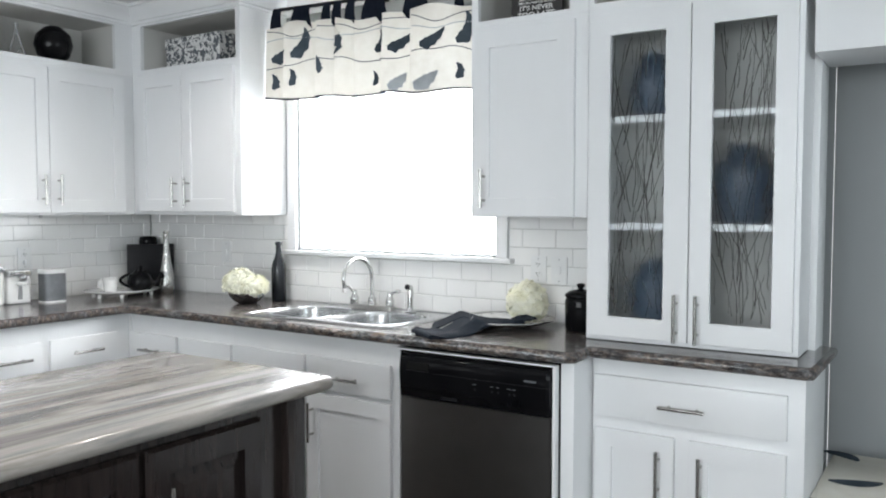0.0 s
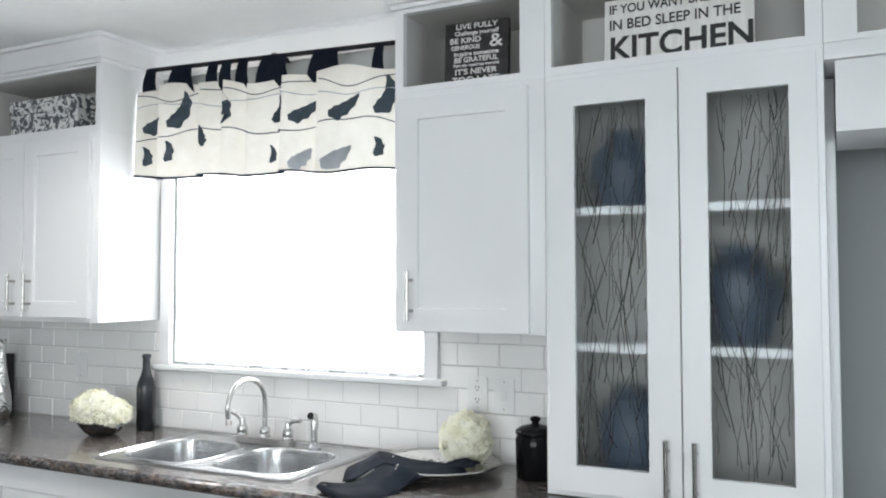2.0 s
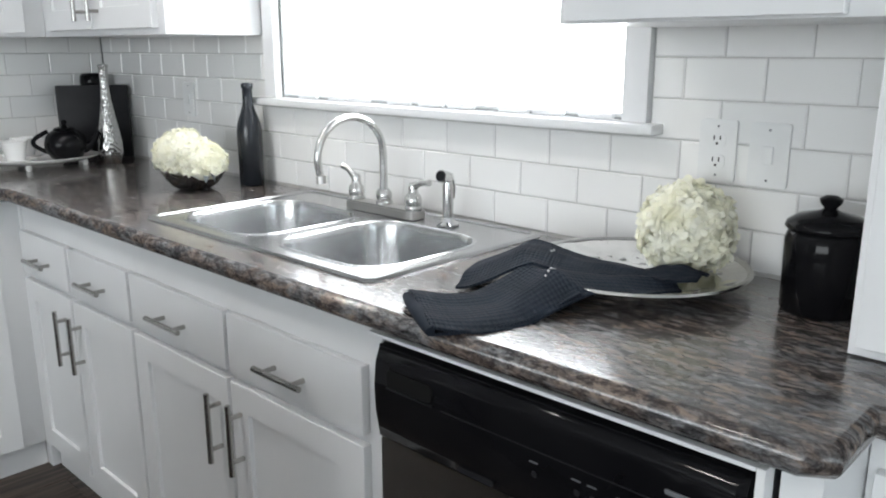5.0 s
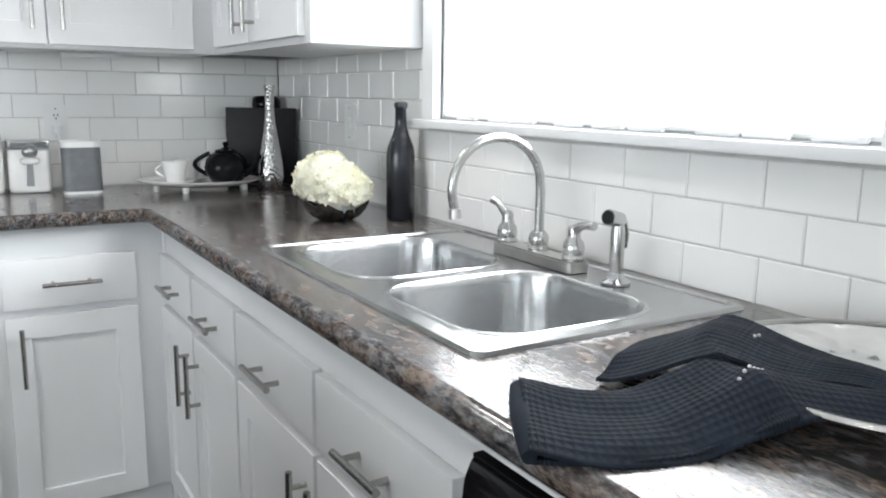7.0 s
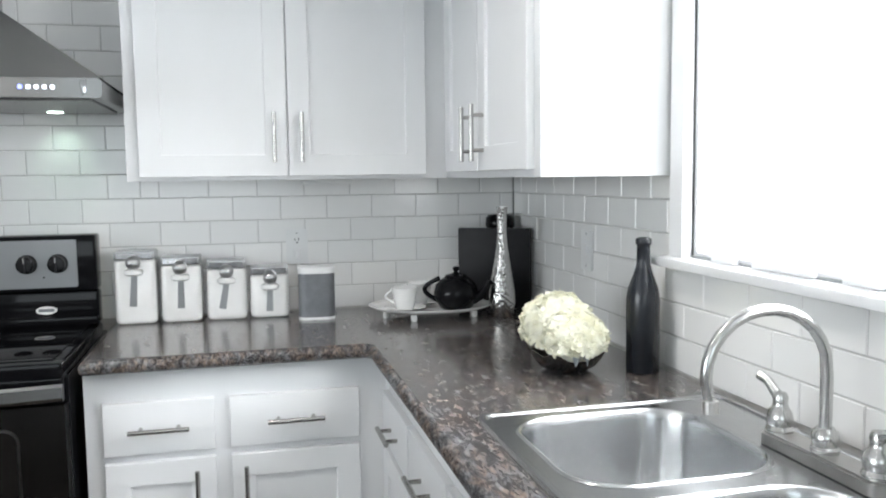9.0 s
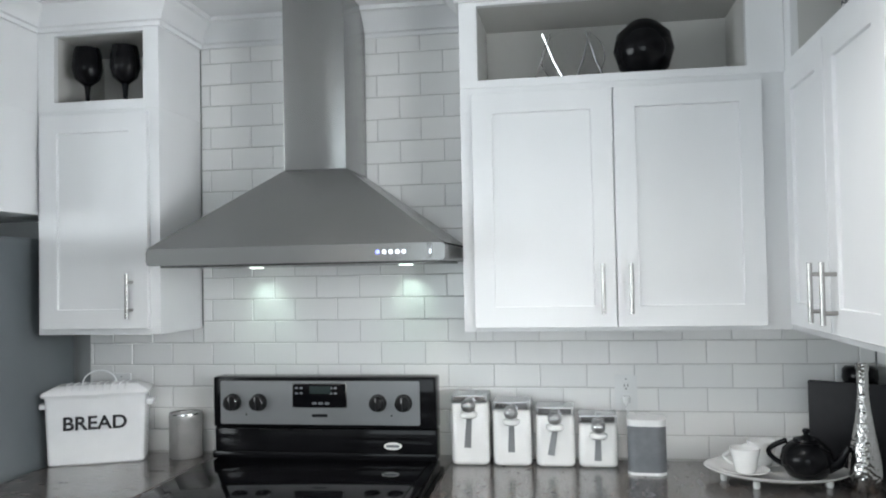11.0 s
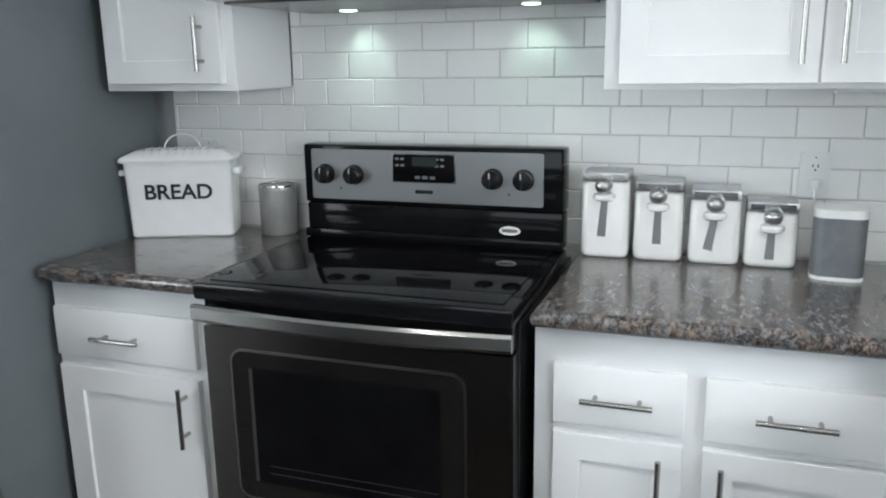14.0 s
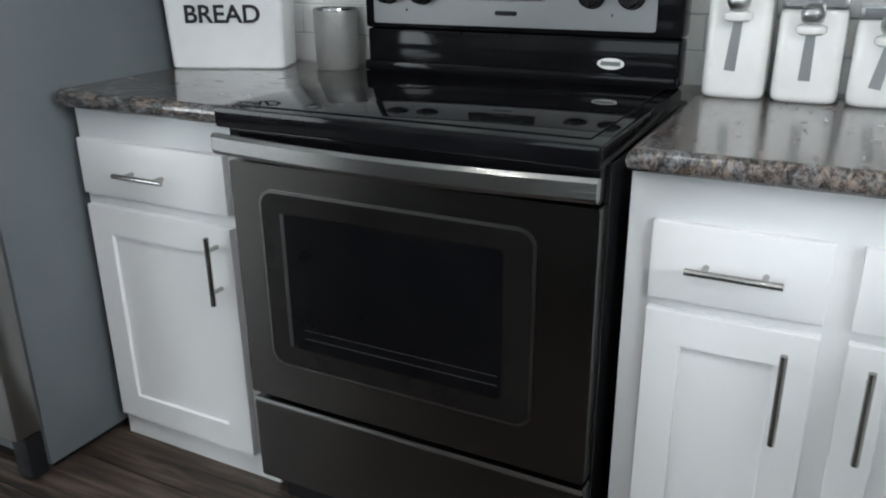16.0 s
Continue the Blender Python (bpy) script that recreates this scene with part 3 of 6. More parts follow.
# wall cabinet right of the window
c = thing("wall_cabinet", NORTH(-1.575, UY), "single-door " + HALF, "cabinet", "wall cabinets")
carcase(c, 0.0, 0.492, 0.02, 0.338, UZ, NZ0)
d = shaker(c, 0.022, 0.445, UZ + 0.004, 2.085, rail=0.068)
pull(d, 0.070, UZ + 0.112, 0.15, True)
shell(c, 0.0, 0.492, 0.02, 0.338, NZ0, NZ1, 0.03, 0.075, 0.02, 0.014)

# glass-doored hutch standing on the counter
c = thing("hutch_cabinet", NORTH(-1.082, UY), "tall white hutch with two twig-patterned frosted glass doors", "cabinet")
bm = bmesh.new()
HB, HW = TOP + 0.003, 0.722
ring_y((0.0, HW, HB, NZ0), (0.018, HW - 0.018, HB + 0.02, NZ0 - 0.02), 0.02, 0.338, bm)
part("body", bm, WHITE, c)
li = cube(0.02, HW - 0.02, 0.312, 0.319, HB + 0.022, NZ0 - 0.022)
part("lining", li, HUTCHSHADED, c)
for z in (1.335, 1.715):
    part("shelf", cube(0.019, HW - 0.019, 0.04, 0.311, z - 0.012, z + 0.012, 0.002), WHITE, c)
part("stile", cube(0.35, 0.385, 0.021, 0.034, HB + 0.02, NZ0 - 0.02), WHITE, c)
rng = random.Random(7)
for x0, x1, g0, g1, hx in ((0.014, 0.372, 0.09, 0.288, 0.336), (0.376, 0.706, 0.446, 0.642, 0.408)):
    bm = bmesh.new()
    z0, z1, a, b = 0.942, 2.085, 1.014, 2.008
    ring_y((x0, x1, z0, z1), (g0, g1, a, b), 0.0, 0.019, bm)
    d = part("door", bm, WHITE, c)
    gl = part("pane", cube(g0 - 0.004, g1 + 0.004, 0.0085, 0.0125, a - 0.004, b + 0.004), FROST, d, "frosted glass pane with embedded twigs")
    gl.visible_shadow = False
    for i in range(88):
        x, z = rng.uniform(g0, g1), rng.uniform(a - 0.15, b - 0.05)
        lean, bend, ln = rng.gauss(0, 0.22), rng.gauss(0, 0.3), rng.uniform(0.12, 0.5)
        path, k = [], 9
        for j in range(k):
            s = j / (k - 1) * ln
            px = x + lean * s + bend * s * s + 0.0022 * math.sin(j * 2.1 + i)
            pz = z + s
            if g0 + 0.001 < px < g1 - 0.001 and a + 0.001 < pz < b - 0.001:
                path.append((px, 0.0070 + 0.0006 * math.sin(i), pz))
            elif path:
                break
        if len(path) > 2:
            r = rng.uniform(0.0007, 0.0018)
            part("twig", tube(path, [r * (1 - 0.55 * q / len(path)) for q in range(len(path))], 5), TWIG, d)
    pull(d, hx, 1.025, 0.165, True)
shell(c, 0.0, HW, 0.02, 0.338, NZ0, NZ1, 0.02, 0.04, 0.024, 0.014)

# dark vases standing inside the hutch
for x, z, r, h in ((-0.905, 1.7275, 0.095, 0.24), (-0.89, TOP + 0.0235, 0.10, 0.27), (-0.58, 1.3475, 0.115, 0.27)):
    solid("vase", lathe([(0, 0), (r * 0.6, 0), (r, h * 0.4), (r * 0.9, h * 0.7), (r * 0.4, h * 0.92), (r * 0.5, h), (0, h * 0.98)]),
          VASEBLUE, "dark navy vase behind the frosted hutch glass", "vase", m=pose(x, 2.90, z), group="hutch vases")

# shelf box over the recess
c = thing("wall_cabinet", NORTH(-0.359, UY), "white open display box above the recess", "cabinet", "wall cabinets")
carcase(c, 0.0, 1.5, 0.02, 0.338, 2.064, NZ0)
shell(c, 0.0, 1.5, 0.02, 0.338, NZ0, NZ1, 0.075, 0.05, 0.016, 0.014)

# base cabinets, sink side
BY = 2.44
BASE = "white shaker base cabinet with drawers"
c = thing("base_cabinet", NORTH(-3.42, BY), BASE + " in the corner", "cabinet", "base cabinets")
carcase(c, 0.022, 0.75, 0.02, 0.58, 0.10, UNDER - 0.002, toe=0.022)
for x0, x1, hx in ((0.035, 0.372, 0.332), (0.392, 0.745, 0.43)):
    w = slab(c, x0, x1, 0.655, 0.788)
    pull(w, (x0 + x1) / 2, 0.712, 0.14, False)
    d = shaker(c, x0, x1, 0.075, 0.634)
    pull(d, hx, 0.515, 0.165, True)
c = thing("base_cabinet", NORTH(-2.67, BY), BASE + " under the sink", "cabinet", "base cabinets")
for what, x0, x1, y0, y1, z0, z1 in (("face_frame", 0.0, 0.925, 0.02, 0.038, 0.10, UNDER - 0.002), ("side_panel", 0.0, 0.018, 0.038, 0.56, 0.10, UNDER - 0.002),
                                     ("side_panel", 0.907, 0.925, 0.038, 0.56, 0.10, UNDER - 0.002), ("back_panel", 0.0, 0.925, 0.56, 0.58, 0.10, UNDER - 0.002),
                                     ("base_panel", 0.018, 0.907, 0.038, 0.56, 0.10, 0.118), ("plinth", 0.002, 0.923, 0.042, 0.58, FZ, 0.10)):
    part(what, cube(x0, x1, y0, y1, z0, z1), WHITE, c)
for x0, x1, hx in ((0.012, 0.44, 0.405), (0.455, 0.89, 0.49)):
    w = slab(c, x0, x1, 0.655, 0.788)
    pull(w, (x0 + x1) / 2, 0.712, 0.15, False)
    d = shaker(c, x0, x1, 0.075, 0.634)
    pull(d, hx, 0.515, 0.165, True)
c = thing("filler_panel", NORTH(-1.066, BY), "white end panel between dishwasher and hutch base", "panel")
part("panel", cube(0.0, 0.048, 0.02, 0.58, FZ, UNDER - 0.002, 0.002), WHITE, c)

# hutch base, set back
c = thing("base_cabinet", NORTH(-1.016, 2.60), "shallow white base cabinet under the glass hutch", "cabinet", "base cabinets")
carcase(c, 0.0, 0.695, 0.02, 0.42, 0.10, UNDER - 0.002, toe=0.022)
w = slab(c, 0.013, 0.646, 0.677, 0.82)
pull(w, 0.325, 0.738, 0.15, False)
for x0, x1, hx in ((0.015, 0.295, 0.245), (0.345, 0.645, 0.385)):
    d = shaker(c, x0, x1, 0.075, 0.633)
    pull(d, hx, 0.505, 0.165, True)

c = thing("filler_panel", NORTH(-3.425, BY), "white corner post between the two cabinet runs", "panel")
part("panel", cube(-0.02, 0.0225, 0.0165, 0.06, FZ, UNDER - 0.002, 0.002), WHITE, c)
c = thing("filler_panel", NORTH(-3.70, UY), "white corner post between the wall cabinets", "panel")
part("panel", cube(-0.02, 0.0395, 0.021, 0.06, UZ, 2.37, 0.001), WHITE, c)

# base cabinets, stove side
c = thing("base_cabinet", WEST(1.672, -3.40), BASE + " beside the range", "cabinet", "base cabinets")
carcase(c, 0.0, 0.785, 0.02, 0.58, 0.06, UNDER - 0.002, toe=0.022)
for x0, x1, hx in ((0.046, 0.322, 0.275), (0.362, 0.705, 0.40)):
    w = slab(c, x0, x1, 0.66, 0.796)
    pull(w, (x0 + x1) / 2, 0.727, 0.15, False)
    d = shaker(c, x0, x1, 0.068, 0.638)
    pull(d, hx, 0.53, 0.165, True)
c = thing("base_cabinet", WEST(0.328, -3.40), "narrow " + BASE + " between fridge and range", "cabinet", "base cabinets")
carcase(c, 0.0, 0.525, 0.02, 0.58, 0.04, UNDER - 0.002, toe=0.002)
w = slab(c, 0.012, 0.464, 0.668, 0.804)
pull(w, 0.232, 0.733, 0.15, False)
d = shaker(c, 0.012, 0.464, 0.044, 0.638, rail=0.07)
pull(d, 0.422, 0.54, 0.165, True)

# ---------------------------------------------------------------- counters
def counter_slab(name, outline, mat, label, hole=None):
    """Laminate counter: a flat slab and the rounded edge that runs round it."""
    pts = [Vector(p) for p in outline]
    n = len(pts)
    r = (TOP - UNDER) / 2

    def loop(bm, k):
        a = radians(-90 + 30 * k)
        inset, z = r * 0.8 * (1 - math.cos(a)), (TOP + UNDER) / 2 + r * math.sin(a)
        ring = []
        for i, p in enumerate(pts):
            d0, d1 = (p - pts[i - 1]).normalized(), (pts[(i + 1) % n] - p).normalized()
            n0, n1 = Vector((-d0.y, d0.x)), Vector((-d1.y, d1.x))
            q = p + (n0 + n1) / (1 + n0.dot(n1)) * inset
            ring.append(bm.verts.new((q.x, q.y, z)))
        return ring

    ct = thing(name, pose(0, 0, 0), label, "counter")
    bm = bmesh.new()
    rings = [loop(bm, k) for k in range(7)]
    for a, b in zip(rings, rings[1:]):
        for i in range(n):
            bm.faces.new((a[i], a[(i + 1) % n], b[(i + 1) % n], b[i]))
    part("rounded_edge", bm, mat, ct, smooth=50)
    bm = bmesh.new()
    for k in (0, 6):
        ring = loop(bm, k)
        if hole:
            hv = [bm.verts.new((x, y, ring[0].co.z)) for x, y in hole]
            es = [bm.edges.new((ring[i], ring[(i + 1) % n])) for i in range(n)]
            es += [bm.edges.new((hv[i], hv[(i + 1) % 4])) for i in range(4)]
            bmesh.ops.triangle_fill(bm, use_beauty=True, edges=es)
            if k == 0:
                lower = hv
            else:
                for i in range(4):
                    bm.faces.new((lower[i], lower[(i + 1) % 4], hv[(i + 1) % 4], hv[i]))
        else:
            bm.faces.new(ring)
    part("slab", bm, mat, ct, smooth=0)
    return ct


SX0, SX1, SY0, SY1 = -2.645, -1.81, 2.49, 3.005
counter_slab("countertop", [(-3.998, 1.674), (-3.36, 1.674), (-3.36, 2.385), (-3.345, 2.40), (-1.03, 2.40), (-0.992, 2.425), (-0.992, 2.552), (-0.31, 2.552), (-0.285, 2.575),
                            (-0.285, 3.028), (-3.998, 3.028)], COUNTER, "dark brown stone-look laminate countertop with rounded edge, L-shaped",
             hole=[(SX0 + 0.03, SY0 + 0.03), (SX1 - 0.03, SY0 + 0.03), (SX1 - 0.03, SY1 - 0.08), (SX0 + 0.03, SY1 - 0.08)])
counter_slab("countertop", [(-3.998, 0.322), (-3.38, 0.322), (-3.36, 0.345), (-3.36, 0.852), (-3.998, 0.852)], COUNTER_SIDE, "short dark stone-look laminate countertop beside the fridge")
# ---------------------------------------------------------------- appliances
def ellipse(bm, cx, cz, a, b, y0, y1, n=28):
    """A flat oval plate facing -y."""
    lo = [bm.verts.new((cx + a * math.cos(math.tau * i / n), y0, cz + b * math.sin(math.tau * i / n))) for i in range(n)]
    hi = [bm.verts.new((v.co.x, y1, v.co.z)) for v in lo]
    bm.faces.new(lo)
    bm.faces.new(list(reversed(hi)))
    for i in range(n):
        bm.faces.new((lo[i], hi[i], hi[(i + 1) % n], lo[(i + 1) % n]))
    return bm


def plate_y(x0, x1, z0, z1, y0, y1, r, n=6, bm=None):
    """A rounded panel facing -y."""
    bm = bm or bmesh.new()
    pts = rounded(x0, x1, z0, z1, r, n)
    lo = [bm.verts.new((x, y0, z)) for x, z in pts]
    hi = [bm.verts.new((x, y1, z)) for x, z in pts]
    k = len(pts)
    bm.faces.new(lo)
    bm.faces.new(list(reversed(hi)))
    for i in range(k):
        bm.faces.new((lo[i], hi[i], hi[(i + 1) % k], lo[(i + 1) % k]))
    return bm


# electric range; local x across, depth along +y from the oven door's face
S0, SW = 0.866, 0.786
rg = thing("range", WEST(S0, -3.335), "freestanding electric range, black glass top and dark steel oven door", "range")
part("body", cube(0.004, SW - 0.004, 0.045, 0.645, 0.04, 0.892, 0.004), BLACK, rg)
part("cooktop", cube(0.002, SW - 0.002, -0.026, 0.56, 0.8925, 0.934, 0.009), BLACK, rg, "black enamel cooktop rim")
part("glass_top", cube(0.03, SW - 0.03, 0.008, 0.515, 0.9345, 0.937, 0.001), BLACKGLASS, rg, "black ceramic glass hob")
part("apron", cube(0.01, SW - 0.01, 0.004, 0.05, 0.826, 0.8915, 0.006), BLACK, rg)
dr = part("oven_door", plate_y(0.006, SW - 0.006, 0.288, 0.822, 0.0, 0.045, 0.006), STEEL_DARK, rg, "dark brushed steel oven door")
part("window_bezel", plate_y(0.076, SW - 0.112, 0.378, 0.772, -0.003, 0.001, 0.035), BEZEL, dr)
ow = part("oven_window", plate_y(0.082, SW - 0.118, 0.384, 0.766, -0.0045, -0.0031, 0.03), OVENGLASS, dr, "dark oven glass")
part("inner_pane", plate_y(0.138, SW - 0.172, 0.428, 0.728, -0.0052, -0.0046, 0.012), BLACKGLASS, dr)
# upright strip: the glass's doubled reflection as grey colour; level ones: rack bars
for x0, x1, z0, z1 in ((0.128, 0.137, 0.43, 0.725), (0.17, SW - 0.18, 0.455, 0.457), (0.17, SW - 0.18, 0.475, 0.4765)):
    part("rack_line", plate_y(x0, x1, z0, z1, -0.0056, -0.0047, 0.0006), OVENFRAME, dr)
hb = bmesh.new()
n = 16
hp = [((SW - 0.004) * i / n + 0.002, -0.034 - 0.016 * math.sin(math.pi * i / n), 0.863 - 0.004 * math.sin(math.pi * i / n)) for i in range(n + 1)]
rows_ = []
for x, y, z in hp:
    rows_.append([hb.verts.new(p) for p in ((x, y, z - 0.021), (x, y - 0.007, z - 0.012), (x, y - 0.007, z + 0.014), (x, y, z + 0.021), (x, y + 0.014, z + 0.018), (x, y + 0.014, z - 0.018))])
for a, b in zip(rows_, rows_[1:]):
    for i in range(6):
        hb.faces.new((a[i], a[(i + 1) % 6], b[(i + 1) % 6], b[i]))
hb.faces.new(rows_[0])
hb.faces.new(list(reversed(rows_[-1])))
part("handle", hb, HOODSTEEL, dr, "broad curved brushed steel handle")
for x in (0.03, SW - 0.03):
    part("handle_bracket", cube(x - 0.014, x + 0.014, -0.03, 0.003, 0.845, 0.872, 0.003), BLACK, dr)
part("drawer", plate_y(0.006, SW - 0.006, 0.06, 0.272, 0.004, 0.045, 0.006), STEEL_DARK, rg, "dark brushed steel storage drawer")
part("drawer_lip", cube(0.008, SW - 0.008, 0.0005, 0.02, 0.262, 0.2715, 0.002), STEEL, rg)
part("kick", cube(0.03, SW - 0.03, 0.06, 0.09, FZ, 0.06), BLACKMATT, rg)
# splash and control panel
part("backsplash", cube(0.008, SW - 0.008, 0.5400, 0.6000, 0.933, 1.035, 0.008), BLACK, rg)
part("splash_ledge", cube(0.008, SW - 0.008, 0.519, 0.5395, 0.9342, 0.960, 0.007), BLACK, rg)
pn = part("control_panel", cube(0.008, SW - 0.008, 0.5320, 0.6100, 1.036, 1.207, 0.009), BLACK, rg, "black control housing")
part("panel_face", plate_y(0.036, SW - 0.062, 1.049, 1.193, 0.5280, 0.5315, 0.006), STEEL_H, pn, "brushed steel control fascia")
dz = part("display_panel", plate_y(0.294, 0.476, 1.108, 1.184, 0.5240, 0.5275, 0.008), BLACKGLASS, pn)
part("display_rim", ring_y((0.291, 0.479, 1.105, 1.187), (0.2945, 0.4755, 1.1085, 1.1835), 0.5245, 0.5278), CHROME, pn)
part("display", plate_y(0.352, 0.426, 1.152, 1.177, 0.5226, 0.5238, 0.002), DISPLAY, dz)
for i in range(3):
    part("button", plate_y(0.36 + 0.022 * i, 0.376 + 0.022 * i, 1.116, 1.124, 0.5226, 0.5238, 0.002), GREYMESH, dz)
for i in range(4):
    for j in range(2):
        part("button", plate_y(0.302 + 0.016 * (i % 2) + 0.118 * (i // 2), 0.312 + 0.016 * (i % 2) + 0.118 * (i // 2), 1.15 + 0.018 * j, 1.156 + 0.018 * j, 0.5230, 0.5238, 0.001), GREYMESH, dz)
part("logo_bar", plate_y(0.358, 0.412, 1.074, 1.084, 0.5272, 0.5279, 0.004), BLACKMATT, pn)
for x in (0.081, 0.173, 0.585, 0.671):
    kb = bmesh.new()
    prof = [(0.0, 0.034), (0.020, 0.033), (0.0245, 0.029), (0.026, 0.008), (0.029, 0.004), (0.029, 0.0), (0, 0)]
    lathe(prof, 28, kb)
    k = part("knob", kb, KNOB, pn, "round black knob", m=pose(x, 0.5280, 1.122, 90))
    part("pointer", cube(-0.0022, 0.0022, -0.022, 0.022, 0.0335, 0.040, 0.001), BLACKMATT, k)
    part("mark", cube(-0.001, 0.001, 0.006, 0.021, 0.0402, 0.0408), INKWHITE, k)
for x in (0.128, 0.63):
    part("pilot_lamp", plate_y(x - 0.002, x + 0.002, 1.078, 1.084, 0.5268, 0.5278, 0.0008), SLOT, pn)
bd = part("badge", ellipse(bmesh.new(), 0.630, 0.979, 0.030, 0.0125, 0.5370, 0.5395), INKWHITE, rg, "small oval white maker's badge")
part("badge_bar", plate_y(0.608, 0.652, 0.975, 0.984, 0.5355, 0.5368, 0.002), GREYMESH, bd)
for x in (0.34, 0.22):
    part("vent", cube(x - 0.05, x + 0.05, 0.5315, 0.5355, 1.027, 1.033), SLOT, rg)

# range hood
hc, hw = 1.292, 0.45
hd = thing("range_hood", WEST(hc, -3.49), "stainless steel chimney range hood with lit buttons", "range hood")
part("rim", plate_y(-hw, hw, 1.582, 1.632, 0.0, 0.50, 0.012), HOODSTEEL, hd, "brushed steel hood rim")
bm = bmesh.new()
cw = 0.102
lo = [bm.verts.new(p) for p in ((-hw, 0.0, 1.632), (hw, 0.0, 1.632), (hw, 0.50, 1.632), (-hw, 0.50, 1.632))]
hi = [bm.verts.new(p) for p in ((-cw, 0.235, 1.882), (cw, 0.235, 1.882), (cw, 0.50, 1.882), (-cw, 0.50, 1.882))]
for i in range(4):
    bm.faces.new((lo[i], lo[(i + 1) % 4], hi[(i + 1) % 4], hi[i]))
bm.faces.new(hi)
bm.faces.new(list(reversed(lo)))
part("canopy", bm, HOODSTEEL, hd, "sloped brushed steel canopy", smooth=0)
part("chimney", cube(-cw, cw, 0.235, 0.50, 1.882, CEILING, 0.002), HOODSTEEL, hd, "brushed steel chimney")
part("filter", cube(-hw + 0.03, hw - 0.03, 0.03, 0.47, 1.576, 1.5815), STEEL_DARK, hd)
for i in range(5):
    part("button", lathe([(0, 0.003), (0.0055, 0.002), (0.0065, 0), (0, 0)], 16), BUTTONBLUE if i == 0 else BUTTONS, hd, m=pose(0.257 + 0.019 * i, 0.0, 1.608, 90))
part("corner_cap", cube(hw - 0.05, hw - 0.037, -0.003, 0.001, 1.590, 1.628, 0.001), CHROME, hd)
for x in (-0.265, 0.255):
    part("lamp_lens", lathe([(0, 0.0), (0.022, 0.0), (0.024, 0.002), (0, 0.002)], 24), HOODLED, hd, m=pose(x, 0.40, 1.5738))
lamp("hood_lamp", "SPOT", look((-3.90, hc - 0.265, 1.568), (-3.985, hc - 0.265, 1.44)), 0.8, (0.74, 1.0, 0.86), spot=radians(80), radius=0.02)
lamp("hood_lamp", "SPOT", look((-3.90, hc + 0.255, 1.568), (-3.985, hc + 0.255, 1.44)), 0.8, (0.74, 1.0, 0.86), spot=radians(80), radius=0.02)

# fridge
fg = thing("fridge", WEST(-0.60, -3.195), "tall grey fridge with stainless doors", "fridge")
part("body", cube(0.0, 0.90, 0.0, 0.76, FZ + 0.02, 1.69, 0.008), FRIDGE, fg, "matt grey painted cabinet")
for x0, x1, hx in ((0.0, 0.447, 0.41), (0.453, 0.90, 0.49)):
    d = part("door", cube(x0, x1, -0.075, -0.004, 0.62, 1.685, 0.01), FRIDGEFRONT, fg)
    part("handle", tube([(hx, -0.075, 0.75), (hx, -0.12, 0.77), (hx, -0.12, 1.45), (hx, -0.075, 1.47)], 0.011, 12), STEEL, d)
d = part("freezer_drawer", cube(0.0, 0.90, -0.075, -0.004, 0.10, 0.612, 0.01), FRIDGEFRONT, fg)
part("handle", tube([(0.1, -0.075, 0.55), (0.12, -0.12, 0.55), (0.78, -0.12, 0.55), (0.8, -0.075, 0.55)], 0.011, 12), STEEL, d)
part("hinge_foot", cube(0.835, 0.893, -0.05, -0.002, FZ + 0.005, 0.095, 0.006), BLACKMATT, fg)
part("hinge_pin", tube([(0.87, -0.055, 0.10), (0.87, -0.055, 0.135)], 0.008, 10), CHROME, fg)
part("foot", cube(0.02, 0.88, 0.02, 0.70, FZ, FZ + 0.019), BLACKMATT, fg)

# dishwasher
dw = thing("dishwasher", NORTH(-1.744, 2.425), "built-in dishwasher, black control panel and steel door", "dishwasher")
part("body", cube(0.008, 0.674, 0.03, 0.58, 0.03, 0.868, 0.002), BLACKMATT, dw)
part("door", plate_y(0.030, 0.658, 0.11, 0.686, 0.0, 0.03, 0.004), FRIDGEFRONT, dw, "brushed steel door")
bm = bmesh.new()
rows_ = []
for y, z in ((0.03, 0.690), (-0.004, 0.690), (-0.012, 0.698), (-0.020, 0.745), (-0.022, 0.79), (-0.018, 0.83), (-0.010, 0.848), (0.0, 0.853), (0.03, 0.853)):
    k = 0.010 if y < -0.005 else 0.0
    rows_.append([bm.verts.new((x, y + dy, z)) for x, dy in ((0.030, k), (0.040, 0.0), (0.648, 0.0), (0.658, k))])
for a, b in zip(rows_, rows_[1:] + rows_[:1]):
    for i in range(3):
        bm.faces.new((a[i], a[i + 1], b[i + 1], b[i]))
bm.faces.new([q[0] for q in rows_])
bm.faces.new([q[3] for q in reversed(rows_)])
cp = part("control_panel", bm, BLACK, dw, "glossy black bowed control panel", smooth=40)
part("kick", cube(0.01, 0.66, 0.055, 0.08, FZ, 0.105), BLACKMATT, dw)
part("trim_strip", cube(0.662, 0.673, 0.002, 0.03, 0.1, 0.868, 0.001), TRIM, dw)
part("trim_strip", cube(0.0, 0.661, 0.002, 0.03, 0.862, 0.868, 0.001), TRIM, dw)
part("grip", plate_y(0.072, 0.172, 0.796, 0.826, -0.0235, -0.015, 0.010), SLOT, cp, "recessed finger grip")
part("grip_edge", plate_y(0.070, 0.174, 0.792, 0.795, -0.0245, -0.015, 0.001), BLACKMATT, cp)
part("seam", cube(0.19, 0.655, -0.0228, -0.0205, 0.7905, 0.7925), BLACKMATT, cp)
